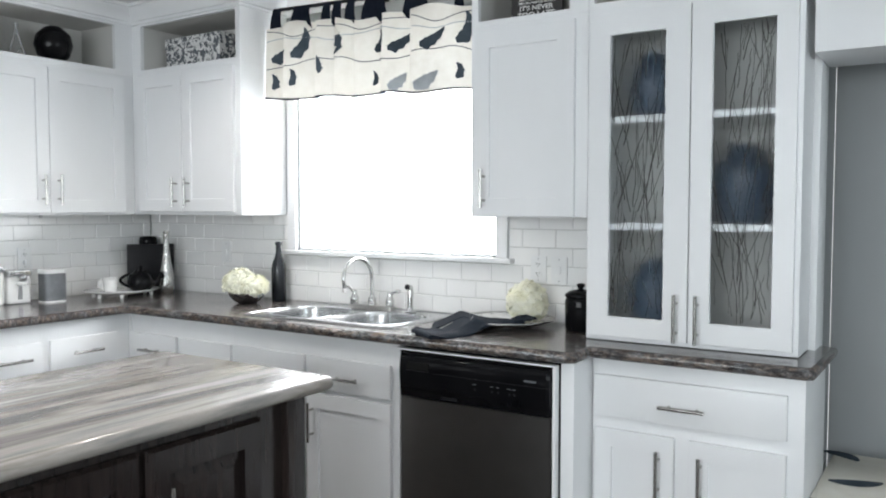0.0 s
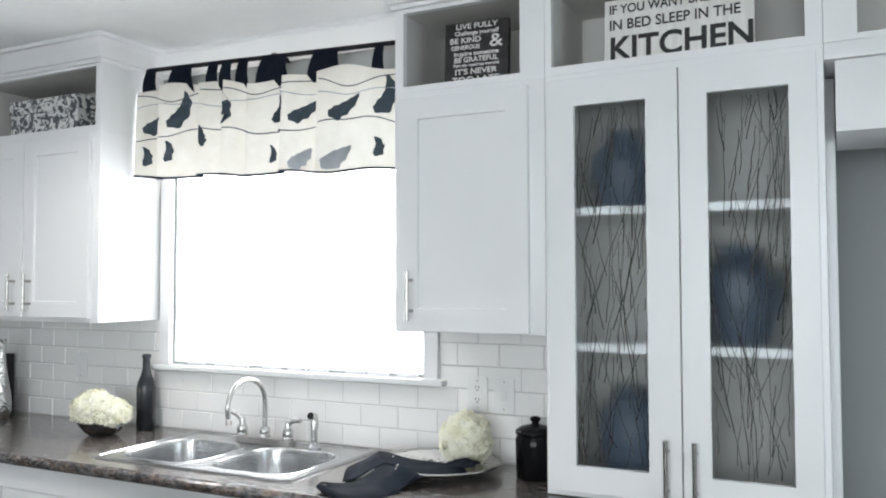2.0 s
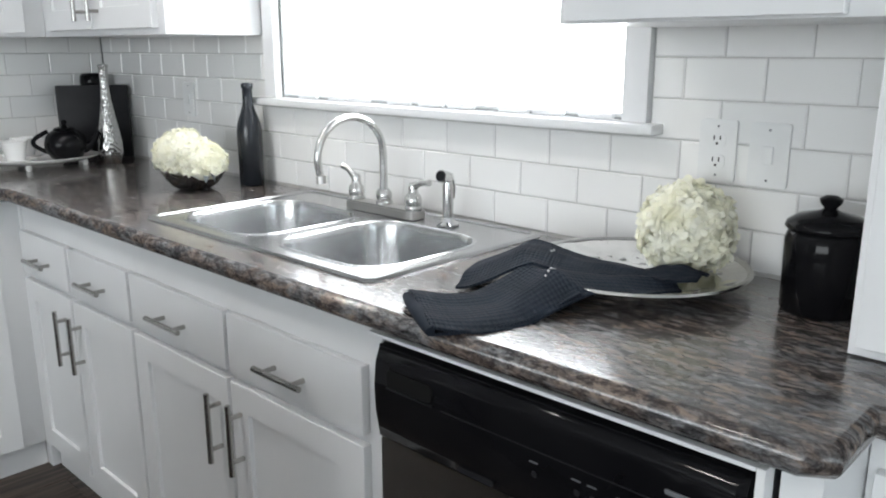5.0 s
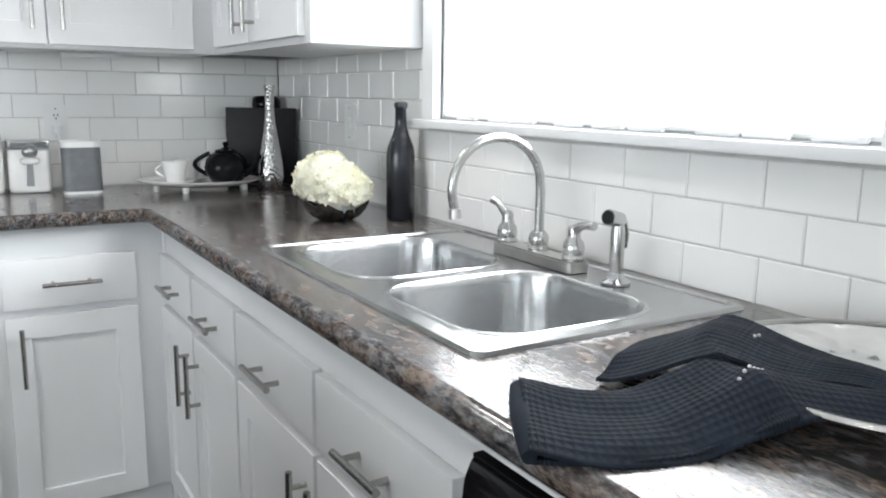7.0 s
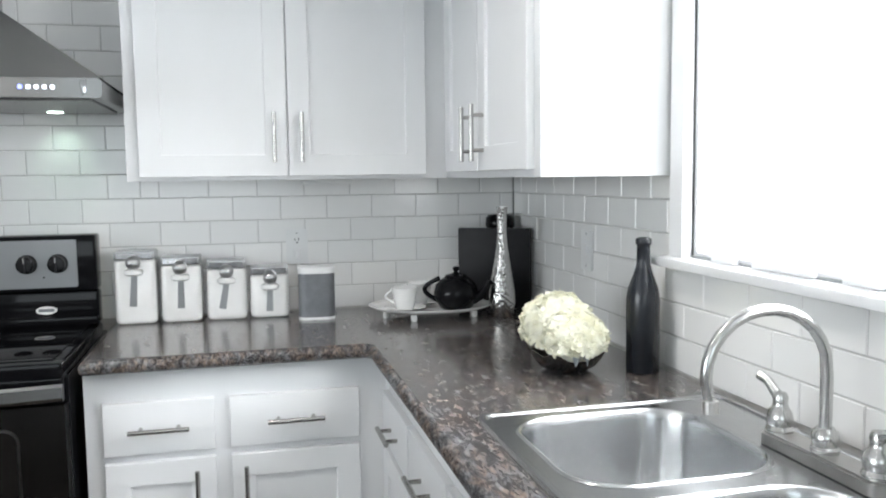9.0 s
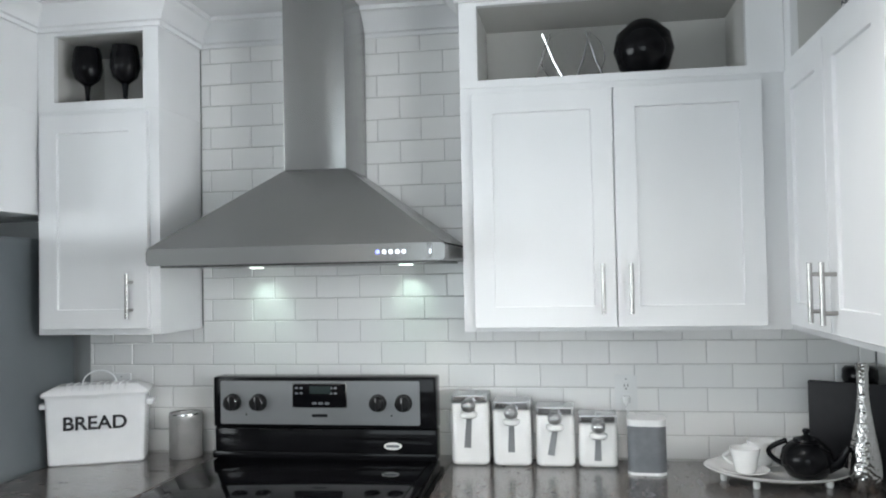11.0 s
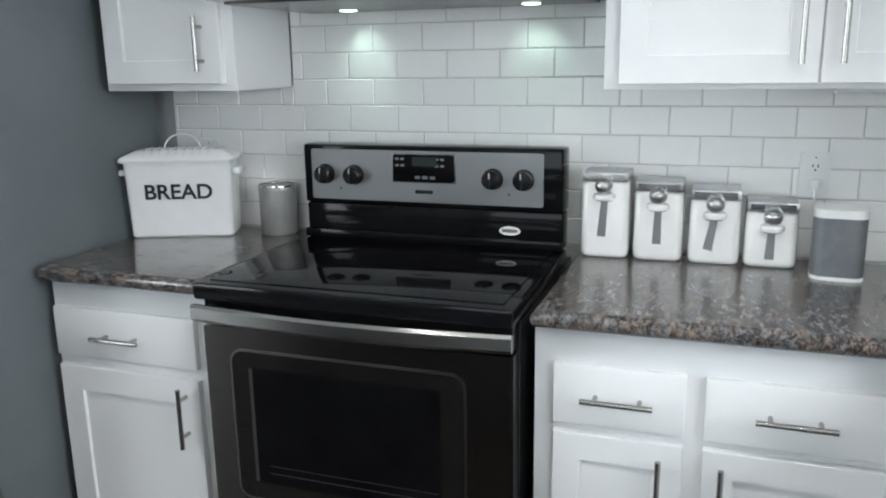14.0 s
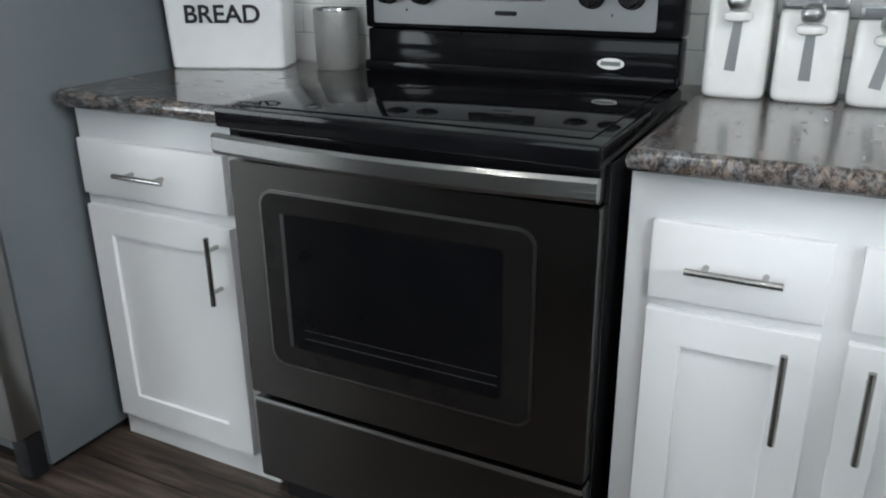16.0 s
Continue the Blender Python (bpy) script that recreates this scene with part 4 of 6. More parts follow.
for x in (0.37, 0.44, 0.465, 0.51, 0.53):
    part("button", lathe([(0, 0.0012), (0.0045, 0.001), (0.005, 0), (0, 0)], 14), BLACKMATT, cp, m=pose(x, -0.0214, 0.755, 90))
    part("legend_bar", plate_y(x - 0.009, x + 0.006, 0.772, 0.7738, -0.0226, -0.020, 0.0008), GREYMESH, cp)
part("logo_bar", plate_y(0.565, 0.612, 0.806, 0.812, -0.0222, -0.018, 0.002), GREYMESH, cp)
part("latch", plate_y(0.22, 0.29, 0.699, 0.709, -0.0155, -0.010, 0.004), BLACKMATT, cp)

# ---------------------------------------------------------------- sink and tap
sk = thing("sink", pose(0, 0, TOP), "double-bowl stainless steel drop-in sink", "sink")
ZR = 0.007
xm = (SX0 + SX1) / 2
bowls = ((SX0 + 0.042, xm - 0.020, SY0 + 0.040, SY1 - 0.118), (xm + 0.020, SX1 - 0.042, SY0 + 0.040, SY1 - 0.118))
bm = bmesh.new()
rim = []
for inset, z in ((0, 0.0005), (0.003, ZR), (0.013, ZR), (0.017, ZR - 0.0035)):
    rim.append([bm.verts.new((x, y, z)) for x, y in rounded(SX0 + inset, SX1 - inset, SY0 + inset, SY1 - inset, 0.02, 5)])
n = len(rim[0])
for a, b in zip(rim, rim[1:]):
    for i in range(n):
        bm.faces.new((a[i], a[(i + 1) % n], b[(i + 1) % n], b[i]))
edges = [bm.edges.get((rim[-1][i], rim[-1][(i + 1) % n])) for i in range(n)]
for x0, x1, y0, y1 in bowls:
    q = rounded(x0, x1, y0, y1, 0.095, 9)
    top = [bm.verts.new((x, y, ZR - 0.0035)) for x, y in q]
    edges += [bm.edges.new((top[i], top[(i + 1) % len(q)])) for i in range(len(q))]
bmesh.ops.triangle_fill(bm, use_beauty=True, edges=edges)
part("deck", bm, SINK, sk, "brushed steel sink rim", smooth=12)
for x0, x1, y0, y1 in bowls:
    bm = bmesh.new()
    last = None
    for inset, z, r in ((0.0, 0.0036, 0.095), (0.003, 0.0062, 0.093), (0.008, 0.0052, 0.09), (0.011, 0.0, 0.088), (0.013, -0.012, 0.087), (0.016, -0.06, 0.086), (0.020, -0.10, 0.085), (0.027, -0.13, 0.083), (0.038, -0.155, 0.08), (0.054, -0.175, 0.076), (0.074, -0.189, 0.066), (0.096, -0.197, 0.054), (0.118, -0.200, 0.04)):
        q = rounded(x0 + inset, x1 - inset, y0 + inset, y1 - inset, r, 9)
        ring = [bm.verts.new((x, y, z)) for x, y in q]
        if last:
            for i in range(len(q)):
                bm.faces.new((last[i], last[(i + 1) % len(q)], ring[(i + 1) % len(q)], ring[i]))
        last = ring
    bm.faces.new(last)
    part("bowl", bm, BOWLSTEEL, sk, "deep brushed steel bowl", smooth=70)
for x0, x1, y0, y1 in bowls:
    part("drain", lathe([(0.0, 0.001), (0.03, 0.001), (0.042, 0.004), (0.045, 0.0), (0, 0)], 28), CHROME, sk, m=pose((x0 + x1) / 2, (y0 + y1) / 2, -0.1995))

fx, fy = -2.247, 2.925
tp = thing("tap", pose(fx, fy, TOP + 0.005), "chrome two-handle gooseneck kitchen tap", "tap")
bm = bmesh.new()
pts = rounded(-0.126, 0.126, -0.025, 0.025, 0.012, 4)
prism(pts, 0, 0.022, bm)
bmesh.ops.bevel(bm, geom=[e for e in bm.edges if all(v.co.z > 0.02 for v in e.verts)], offset=0.004, segments=2, affect="EDGES")
part("deck_plate", bm, NICKEL, tp)
neck = [(0, 0, 0.03), (0, 0, 0.09), (0, 0, 0.140)]
R = 0.100
dirx, diry = -0.02, -1.0
for i in range(1, 15):
    a = radians(180 - 195 * i / 14)
    o = R + R * math.cos(a)
    neck.append((dirx * o, diry * o, 0.150 + 0.93 * R * math.sin(a)))
last = Vector(neck[-1])
neck.append(tuple(last + Vector((0, 0.004, -0.012))))
part("spout", tube(neck, [0.0094] * 3 + [0.0088] * 15, 16), SATIN, tp, "tall curved chrome spout")
part("spout_tip", tube([neck[-1], (neck[-1][0] + 0.002, neck[-1][1], neck[-1][2] - 0.018)], [0.012, 0.012], 16), NICKEL, tp)
part("collar", lathe([(0, 0), (0.021, 0), (0.021, 0.008), (0.018, 0.012), (0.02, 0.022), (0.019, 0.032), (0.013, 0.04), (0, 0.04)], 24), SATIN, tp, m=pose(0, 0, 0.02))
for x, dx, dy in ((-0.105, -0.044, -0.008), (0.105, 0.058, -0.004)):
    h = part("valve", lathe([(0, 0), (0.021, 0), (0.022, 0.006), (0.019, 0.012), (0.021, 0.022), (0.019, 0.034), (0.013, 0.042), (0.0115, 0.05), (0.0125, 0.058), (0.009, 0.066), (0, 0.068)], 24), SATIN, tp, m=pose(x, 0, 0.02))
    part("lever", tube([(0, 0, 0.055), (dx * 0.3, dy * 0.3, 0.066), (dx * 0.6, dy * 0.6, 0.071 if dx > 0 else 0.079), (dx, dy, 0.073 if dx > 0 else 0.085)], [0.0095, 0.0085, 0.0075, 0.0082], 12), SATIN, h)
sp = thing("side_spray", pose(-2.028, 2.925, TOP + 0.005), "chrome side spray with black nozzle", "tap")
part("base", lathe([(0, 0), (0.026, 0), (0.026, 0.004), (0.017, 0.01), (0.014, 0.02), (0, 0.02)], 24), CHROME, sp)
part("body", tube([(0, 0, 0.015), (0, 0, 0.05), (0, 0, 0.092), (0, 0, 0.105)], [0.0125, 0.0125, 0.0125, 0.010], 20), SATIN, sp)
part("head", tube([(-0.002, 0.011, 0.109), (0.0, 0.003, 0.112), (0.002, -0.011, 0.115), (0.005, -0.029, 0.119)], [0.0085, 0.0125, 0.0135, 0.0140], 20), SATIN, sp)
part("nozzle", tube([(0.005, -0.0284, 0.1188), (0.0056, -0.0325, 0.1198)], [0.0124, 0.0115], 20), BLACKMATT, sp)
part("trigger", tube([(-0.002, 0.014, 0.109), (-0.0035, 0.023, 0.085), (-0.0035, 0.023, 0.06)], [0.006, 0.0055, 0.003], 8), SATIN, sp)

# ---------------------------------------------------------------- island
il = thing("kitchen_island", pose(-2.212, 0.29, 0), "espresso wood kitchen island with streaked grey laminate top", "island")
bm = bmesh.new()
TW, TL = 0.772, 1.45
rings = []
for k in range(7):
    a = radians(-90 + 30 * k)
    ins = 0.02 * 0.8 * (1 - math.cos(a))
    rings.append([bm.verts.new((x, y, 0.895 + 0.02 * math.sin(a))) for x, y in rounded(ins, TW - ins, ins, TL - ins, 0.03 - ins * 0.6, 5)])
k = len(rings[0])
for a, b in zip(rings, rings[1:]):
    for i in range(k):
        bm.faces.new((a[i], a[(i + 1) % k], b[(i + 1) % k], b[i]))
bm.faces.new(rings[-1])
bm.faces.new(list(reversed(rings[0])))
part("worktop", bm, ISLAND, il, "streaked grey-brown laminate worktop", smooth=50)
part("body", cube(0.05, TW - 0.075, 0.05, TL - 0.09, 0.09, 0.874, 0.003), ESPRESSO, il)
part("plinth", cube(0.09, TW - 0.12, 0.09, TL - 0.13, FZ, 0.09), ESPRESSO, il)
part("corner_post", cube(TW - 0.12, TW - 0.05, TL - 0.155, TL - 0.085, FZ, 0.874, 0.004), ESPRESSO, il)
for i, (y0, y1) in enumerate(((0.085, 0.452), (0.462, 0.825), (0.840, 1.205))):
    bm = ring_y((y0, y1, 0.12, 0.838), (y0 + 0.065, y1 - 0.065, 0.185, 0.768), 0.0, 0.02, e=0.009)
    d = part("door", bm, ESPRESSO, il, m=pose(TW - 0.055, 0, 0, 0, 0, 90))
    rp = bmesh.new()
    loops = []
    for g, y in ((0.065, 0.016), (0.070, 0.016), (0.104, 0.003), (0.108, 0.003)):
        loops.append([rp.verts.new(p) for p in ((y0 + g, y, 0.12 + g), (y1 - g, y, 0.12 + g), (y1 - g, y, 0.833 - g), (y0 + g, y, 0.833 - g))])
    for lo, hi in zip(loops, loops[1:]):
        for j in range(4):
            rp.faces.new((lo[j], lo[(j + 1) % 4], hi[(j + 1) % 4], hi[j]))
    rp.faces.new(loops[-1])
    part("raised_panel", rp, ESPRESSO, d, smooth=0)
    pull(d, y0 + 0.045 if i == 2 else y1 - 0.035, 0.665, 0.16, True)
# ---------------------------------------------------------------- ceiling lamps
for i, (x, y) in enumerate(((-2.563, 2.096), (-2.40, 1.15), (-0.75, 0.55), (-0.75, -1.3))):
    cl = thing("ceiling_light", pose(x, y, CEILING), "round white recessed ceiling light, lit", "ceiling light", "recessed lights")
    part("trim_ring", lathe([(0.082, -0.004), (0.10, -0.006), (0.108, 0.0), (0.082, 0.0)], 40), TRIM, cl)
    part("lens", lathe([(0, -0.003), (0.081, -0.003), (0.081, -0.001), (0, -0.001)], 40), LENS, cl)
    lamp("downlight", "SPOT", pose(x, y, CEILING - 0.02), 41, (1.0, 0.955, 0.91), spot=radians(140), radius=0.08)

# ---------------------------------------------------------------- things on the counter
def blossom(parent, r, count, seed, at, squash=1.0, low=-0.55):
    """A round head of four-petalled florets."""
    g = random.Random(seed)
    bm = bmesh.new()
    for i in range(count):
        zc = 1 - (i + 0.5) / count * (1 - low)
        a = i * 2.39996 + g.uniform(-0.1, 0.1)
        q = math.sqrt(max(0, 1 - zc * zc))
        out = Vector((q * math.cos(a), q * math.sin(a), zc))
        c0 = out * r * (0.97 + 0.10 * noise.noise(out * 2.6 + Vector((seed, 0, 0))) + g.uniform(-0.04, 0.03))
        side = out.orthogonal().normalized()
        side.rotate(Matrix.Rotation(g.uniform(0, math.tau), 3, out))
        up = out.cross(side)
        s = r * g.uniform(0.125, 0.19)
        out = (out + 0.35 * side * g.uniform(-1, 1) + 0.35 * up * g.uniform(-1, 1)).normalized()
        side = (side - out * side.dot(out)).normalized()
        up = out.cross(side)
        mid = bm.verts.new(c0 + out * s * 0.05)
        for k in range(4):
            t0 = math.tau * k / 4 + g.uniform(-0.15, 0.15)
            tip = g.uniform(-0.25, 0.55)
            curl = g.uniform(-0.2, 0.2)
            f = lambda da, d, h: bm.verts.new(c0 + s * d * (math.cos(t0 + da) * side + math.sin(t0 + da) * up) + out * s * h)
            p1, p2, p3, p4, p5 = f(-0.72, 0.66, 0.18 + curl), f(-0.42, 1.02, tip + curl * 0.7), f(0, 1.16, tip + 0.08), f(0.42, 1.02, tip - curl * 0.7), f(0.72, 0.66, 0.18 - curl)
            p0 = f(0, 0.6, 0.04)
            for tri in ((mid, p1, p0), (p1, p2, p0), (p2, p3, p0), (p3, p4, p0), (p4, p5, p0), (p5, mid, p0)):
                bm.faces.new(tri)
    core = bmesh.ops.create_icosphere(bm, subdivisions=2, radius=r * 0.86)["verts"]
    bmesh.ops.transform(bm, matrix=Matrix.Diagonal((1, 1, squash, 1)) @ Matrix.Translation((0, 0, 0)), verts=bm.verts)
    return part("blossom", bm, PETAL, parent, "dense cream hydrangea florets", smooth=40, m=pose(*at))


def fluted(profile, waves, depth, steps=72):
    """A bowl whose wall is fluted towards the rim."""
    bm = bmesh.new()
    top = max(z for r, z in profile)
    rings = []
    for r, z in profile:
        w = depth * max(0.0, z / top)
        rings.append([bm.verts.new((r * (1 + w * math.cos(waves * a)) * math.cos(a), r * (1 + w * math.cos(waves * a)) * math.sin(a), z + 0.12 * w * math.cos(waves * a)))
                      for a in (math.tau * i / steps for i in range(steps))])
    for a, b in zip(rings, rings[1:]):
        for i in range(steps):
            bm.faces.new((a[i], a[(i + 1) % steps], b[(i + 1) % steps], b[i]))
    bm.faces.new(list(reversed(rings[0])))
    return bm


DARKSILVER = make_hammered("dark_polished_silver", (0.30, 0.29, 0.285), 30, 0.2, 0.15)
fb = thing("flower_bowl", pose(-2.945, 2.80, TOP), "two cream hydrangea heads in a dark fluted silver bowl", "flowers")
part("bowl", fluted([(0.032, 0.0), (0.045, 0.002), (0.064, 0.013), (0.08, 0.032), (0.09, 0.05), (0.0875, 0.05), (0.075, 0.034), (0.045, 0.012), (0.001, 0.008)], 9, 0.05), DARKSILVER, fb, "dark fluted silver bowl", smooth=60)
blossom(fb, 0.072, 300, 1, (0.060, -0.006, 0.082), 0.85, low=-0.35)
blossom(fb, 0.084, 360, 2, (-0.044, -0.008, 0.096), 0.88, low=-0.45)
part("leaf", fluted([(0.001, 0.0), (0.012, 0.001), (0.02, 0.003)], 3, 0.2, 18), PRINTGREY, fb, m=pose(0.102, -0.01, 0.052, 0, 12, 0))

bt = thing("bottle", pose(-2.877, 2.955, TOP), "tall matt black wine bottle", "bottle")
part("glass", lathe([(0, 0), (0.033, 0), (0.037, 0.004), (0.0375, 0.165), (0.034, 0.19), (0.022, 0.222), (0.0155, 0.245), (0.0145, 0.288), (0.0165, 0.29), (0.0165, 0.30), (0.0145, 0.305), (0.011, 0.306), (0.0105, 0.29), (0, 0.29)], 36),
     vary(material("matt_black_glass", (0.016, 0.018, 0.022), 0.3), coords(bpy.data.materials["matt_black_glass"]), 14, (0.014, 0.016, 0.020), (0.018, 0.021, 0.026), 0.20, 0.25), bt, smooth=50)

part("lip", lathe([(0.0125, 0.2905), (0.0172, 0.2905), (0.0178, 0.294), (0.0178, 0.300), (0.0172, 0.3035), (0.0125, 0.3035)], 32), bpy.data.materials["matt_black_glass"], bt, smooth=50)

vs = thing("vase", pose(-3.665, 2.878, TOP), "slender hammered silver bottle vase", "vase")
part("body", lathe([(0, 0), (0.03, 0), (0.036, 0.006), (0.0425, 0.04), (0.042, 0.075), (0.036, 0.12), (0.027, 0.17), (0.0185, 0.225), (0.0145, 0.28), (0.015, 0.325), (0.018, 0.35), (0.015, 0.35), (0.012, 0.32), (0, 0.3)], 40), HAMMERED, vs, smooth=60)

ty = thing("tray", pose(-3.842, 2.907, TOP, 0, 0, 57.5), "square matt black tray standing in the counter corner", "tray")
part("board", cube(-0.127, 0.127, -0.004, 0.012, 0.0, 0.272, 0.005), BLACKMATT, ty)
kj = thing("jar", pose(-3.928, 2.957, TOP), "black lidded jar behind the tray", "jar")
part("pot", lathe([(0, 0), (0.045, 0), (0.05, 0.005), (0.05, 0.262), (0.044, 0.268), (0, 0.268)], 36), BLACK, kj, smooth=50)
part("lid", lathe([(0, 0), (0.05, 0), (0.052, 0.008), (0.05, 0.034), (0.042, 0.044), (0, 0.047)], 36), BLACK, kj, m=pose(0, 0, 0.2685), smooth=50)

# oval platter with tea things
pl = thing("platter", pose(-3.757, 2.662, TOP, 0, 0, 78), "white oval ceramic platter on small feet", "platter")
part("dish", lathe([(0, 0.018), (0.14, 0.018), (0.178, 0.027), (0.196, 0.034), (0.199, 0.038), (0.195, 0.039), (0.18, 0.033), (0.15, 0.0235), (0, 0.0235)], 56, sy=0.78), CERAMIC, pl, smooth=60)
for a in (20, 110, 160, 200, 250, 340):
    part("foot", lathe([(0, 0), (0.008, 0.0), (0.0105, 0.008), (0.009, 0.02), (0, 0.02)], 14), CERAMIC, pl, m=pose(0.15 * math.cos(radians(a)), 0.115 * math.sin(radians(a)), 0.0))
ZP = TOP + 0.0245


def ear(w, h, z, n=12):
    return [(w * math.sin(math.pi * i / n), 0, z - h / 2 + h * i / n) for i in range(n + 1)]


tpot = thing("teapot", pose(-3.70, 2.735, ZP, 0, 0, 60), "glossy black ceramic teapot", "teapot")
part("pot", lathe([(0, 0), (0.04, 0), (0.052, 0.008), (0.068, 0.035), (0.071, 0.055), (0.064, 0.082), (0.045, 0.10), (0.036, 0.104), (0, 0.104)], 40), BLACK, tpot, smooth=60)
ld = part("lid", lathe([(0, 0.0), (0.037, 0.0), (0.034, 0.007), (0.012, 0.013), (0.006, 0.018), (0.011, 0.027), (0.007, 0.034), (0, 0.035)], 28), BLACK, tpot, m=pose(0, 0, 0.104))
part("spout", tube([(0.055, 0, 0.035), (0.085, 0, 0.05), (0.1, 0, 0.078), (0.112, 0, 0.098)], [0.018, 0.014, 0.010, 0.009], 16), BLACK, tpot)
part("handle", tube([(-x - 0.055, y, z) for x, y, z in ear(0.05, 0.075, 0.062)], 0.0075, 12), BLACK, tpot)


def teacup(x, y, turn):
    cu = thing("teacup", pose(x, y, ZP, 0, 0, turn), "white porcelain teacup on a saucer", "cup", "teacups")
    part("saucer", lathe([(0, 0), (0.03, 0), (0.055, 0.007), (0.068, 0.012), (0.067, 0.014), (0.03, 0.004), (0, 0.004)], 36), CERAMIC, cu, smooth=60)
    part("cup", lathe([(0, 0.005), (0.026, 0.005), (0.03, 0.012), (0.036, 0.045), (0.043, 0.074), (0.0405, 0.074), (0.033, 0.04), (0.024, 0.012), (0, 0.011)], 36), CERAMIC, cu, smooth=60)
    part("handle", tube([(-x1 - 0.034, y1, z1) for x1, y1, z1 in ear(0.026, 0.042, 0.045)], 0.0038, 10), CERAMIC, cu)


teacup(-3.735, 2.575, 70)
teacup(-3.84, 2.645, 70)

# speaker
sp = thing("speaker", pose(-3.83, 2.305, TOP, 0, 0, 86), "small grey mesh loudspeaker with white top", "speaker")
part("grille", prism(rounded(-0.0575, 0.0575, -0.05, 0.05, 0.028, 8), 0.009, 0.147), GREYMESH, sp, "grey metal mesh grille", smooth=50)
part("top", prism(rounded(-0.0585, 0.0585, -0.051, 0.051, 0.029, 8), 0.1472, 0.167), PLASTIC, sp, "white plastic top", smooth=50)
part("base", prism(rounded(-0.0575, 0.0575, -0.05, 0.05, 0.028, 8), 0.0, 0.0088), PLASTIC, sp, smooth=50)


# four canisters with chrome lids
def canister(y, h, tilt):
    ct = thing("canister", pose(-3.92, y, TOP, 0, 0, 90), "white ceramic canister with chrome clamp lid", "canister", "canister set")
    bm = bmesh.new()
    w, d, hb_ = 0.0615, 0.055, h - 0.026
    rings = []
    for ins, z in ((0.013, 0.0), (0.006, 0.002), (0.002, 0.007), (0.0, 0.016), (0.001, hb_ - 0.010), (0.0035, hb_ - 0.003), (0.008, hb_)):
        rings.append([bm.verts.new((x, yy, z)) for x, yy in rounded(-w + ins, w - ins, -d + ins, d - ins, 0.020, 6)])
    k = len(rings[0])
    for a, b in zip(rings, rings[1:]):
        for i in range(k):
            bm.faces.new((a[i], a[(i + 1) % k], b[(i + 1) % k], b[i]))
    bm.faces.new(list(reversed(rings[0])))
    bm.faces.new(rings[-1])
    part("jar", bm, CERAMIC, ct, smooth=40)
    part("lid", cube(-w + 0.002, w - 0.002, -d - 0.002, d - 0.002, hb_ + 0.0005, h, 0.004), STEEL, ct, "polished steel clamp lid")
    part("lid_inset", plate_y(-w + 0.010, w - 0.010, hb_ + 0.006, h - 0.005, -d - 0.0026, -d - 0.001, 0.002), CHROME, ct)
    part("clamp_ring", lathe([(0, 0), (0.020, 0), (0.027, 0.004), (0.0285, 0.010), (0.027, 0.016), (0.018, 0.020), (0, 0.020)], 28), CERAMIC, ct, m=pose(0, -d - 0.012, hb_ - 0.046))
    kn = bmesh.new()
    bmesh.ops.create_uvsphere(kn, u_segments=24, v_segments=14, radius=0.0225)
    part("knob", kn, STEEL, ct, "steel ball knob", m=pose(0, -d - 0.022, hb_ - 0.006))
    strip = bmesh.new()
    ln = h * 0.44
    fr_, bk_ = [[strip.verts.new((x, y2, z)) for x, z in ((-0.0085, 0.0), (0.0085, 0.0), (0.011, -ln), (-0.011, -ln))] for y2 in (-0.0018, 0.001)]
    strip.faces.new(fr_)
    strip.faces.new(list(reversed(bk_)))
    for i in range(4):
        strip.faces.new((fr_[i], fr_[(i + 1) % 4], bk_[(i + 1) % 4], bk_[i]))
    part("handle_strip", strip, STEEL_H, ct, "grey steel clamp strip", m=pose(0, -d, hb_ - 0.044, 0, tilt, 0))


for y, h, tilt in ((1.752, 0.228, 4), (1.888, 0.207, 1), (2.026, 0.191, 10), (2.160, 0.166, 2)):
    canister(y, h, tilt)

# bread bin
bb = thing("bread_bin", pose(-3.848, 0.462, TOP, 0, 0, 112), "white enamel bread bin with ribbed lid and lettering", "bread bin")
BW, BD = 0.160, 0.072
bm = bmesh.new()
rings = []
for ins, z in ((0.012, 0.0), (0.007, 0.005), (0.0, 0.222), (-0.002, 0.230)):
    rings.append([bm.verts.new((x, y, z)) for x, y in rounded(-BW + ins, BW - ins, -BD + ins, BD - ins, 0.014, 4)])
k = len(rings[0])
for a, b in zip(rings, rings[1:]):
    for i in range(k):
        bm.faces.new((a[i], a[(i + 1) % k], b[(i + 1) % k], b[i]))
bm.faces.new(list(reversed(rings[0])))
bm.faces.new(rings[-1])
bi = part("bin", bm, ENAMEL, bb, smooth=40)
lid = bmesh.new()
rings = []
for ins, z in ((-0.010, 0.231), (-0.012, 0.238), (-0.008, 0.246), (0.030, 0.264), (0.034, 0.2645)):
    rings.append([lid.verts.new((x, y, z)) for x, y in rounded(-BW + ins, BW - ins, -BD + ins, BD - ins, 0.014, 4)])
for a, b in zip(rings, rings[1:]):
    for i in range(k):
        lid.faces.new((a[i], a[(i + 1) % k], b[(i + 1) % k], b[i]))
lid.faces.new(list(reversed(rings[0])))
lid.faces.new(rings[-1])
lp = part("lid", lid, ENAMEL, bb, "ribbed white enamel lid", smooth=40)
for i in range(9):
    x = -0.096 + i * 0.024
    part("rib", tube([(x, -BD + 0.002, 0.2495), (x, -BD + 0.036, 0.2645), (x, BD - 0.036, 0.2645), (x, BD - 0.002, 0.2495)], 0.0035, 8), ENAMEL, lp)
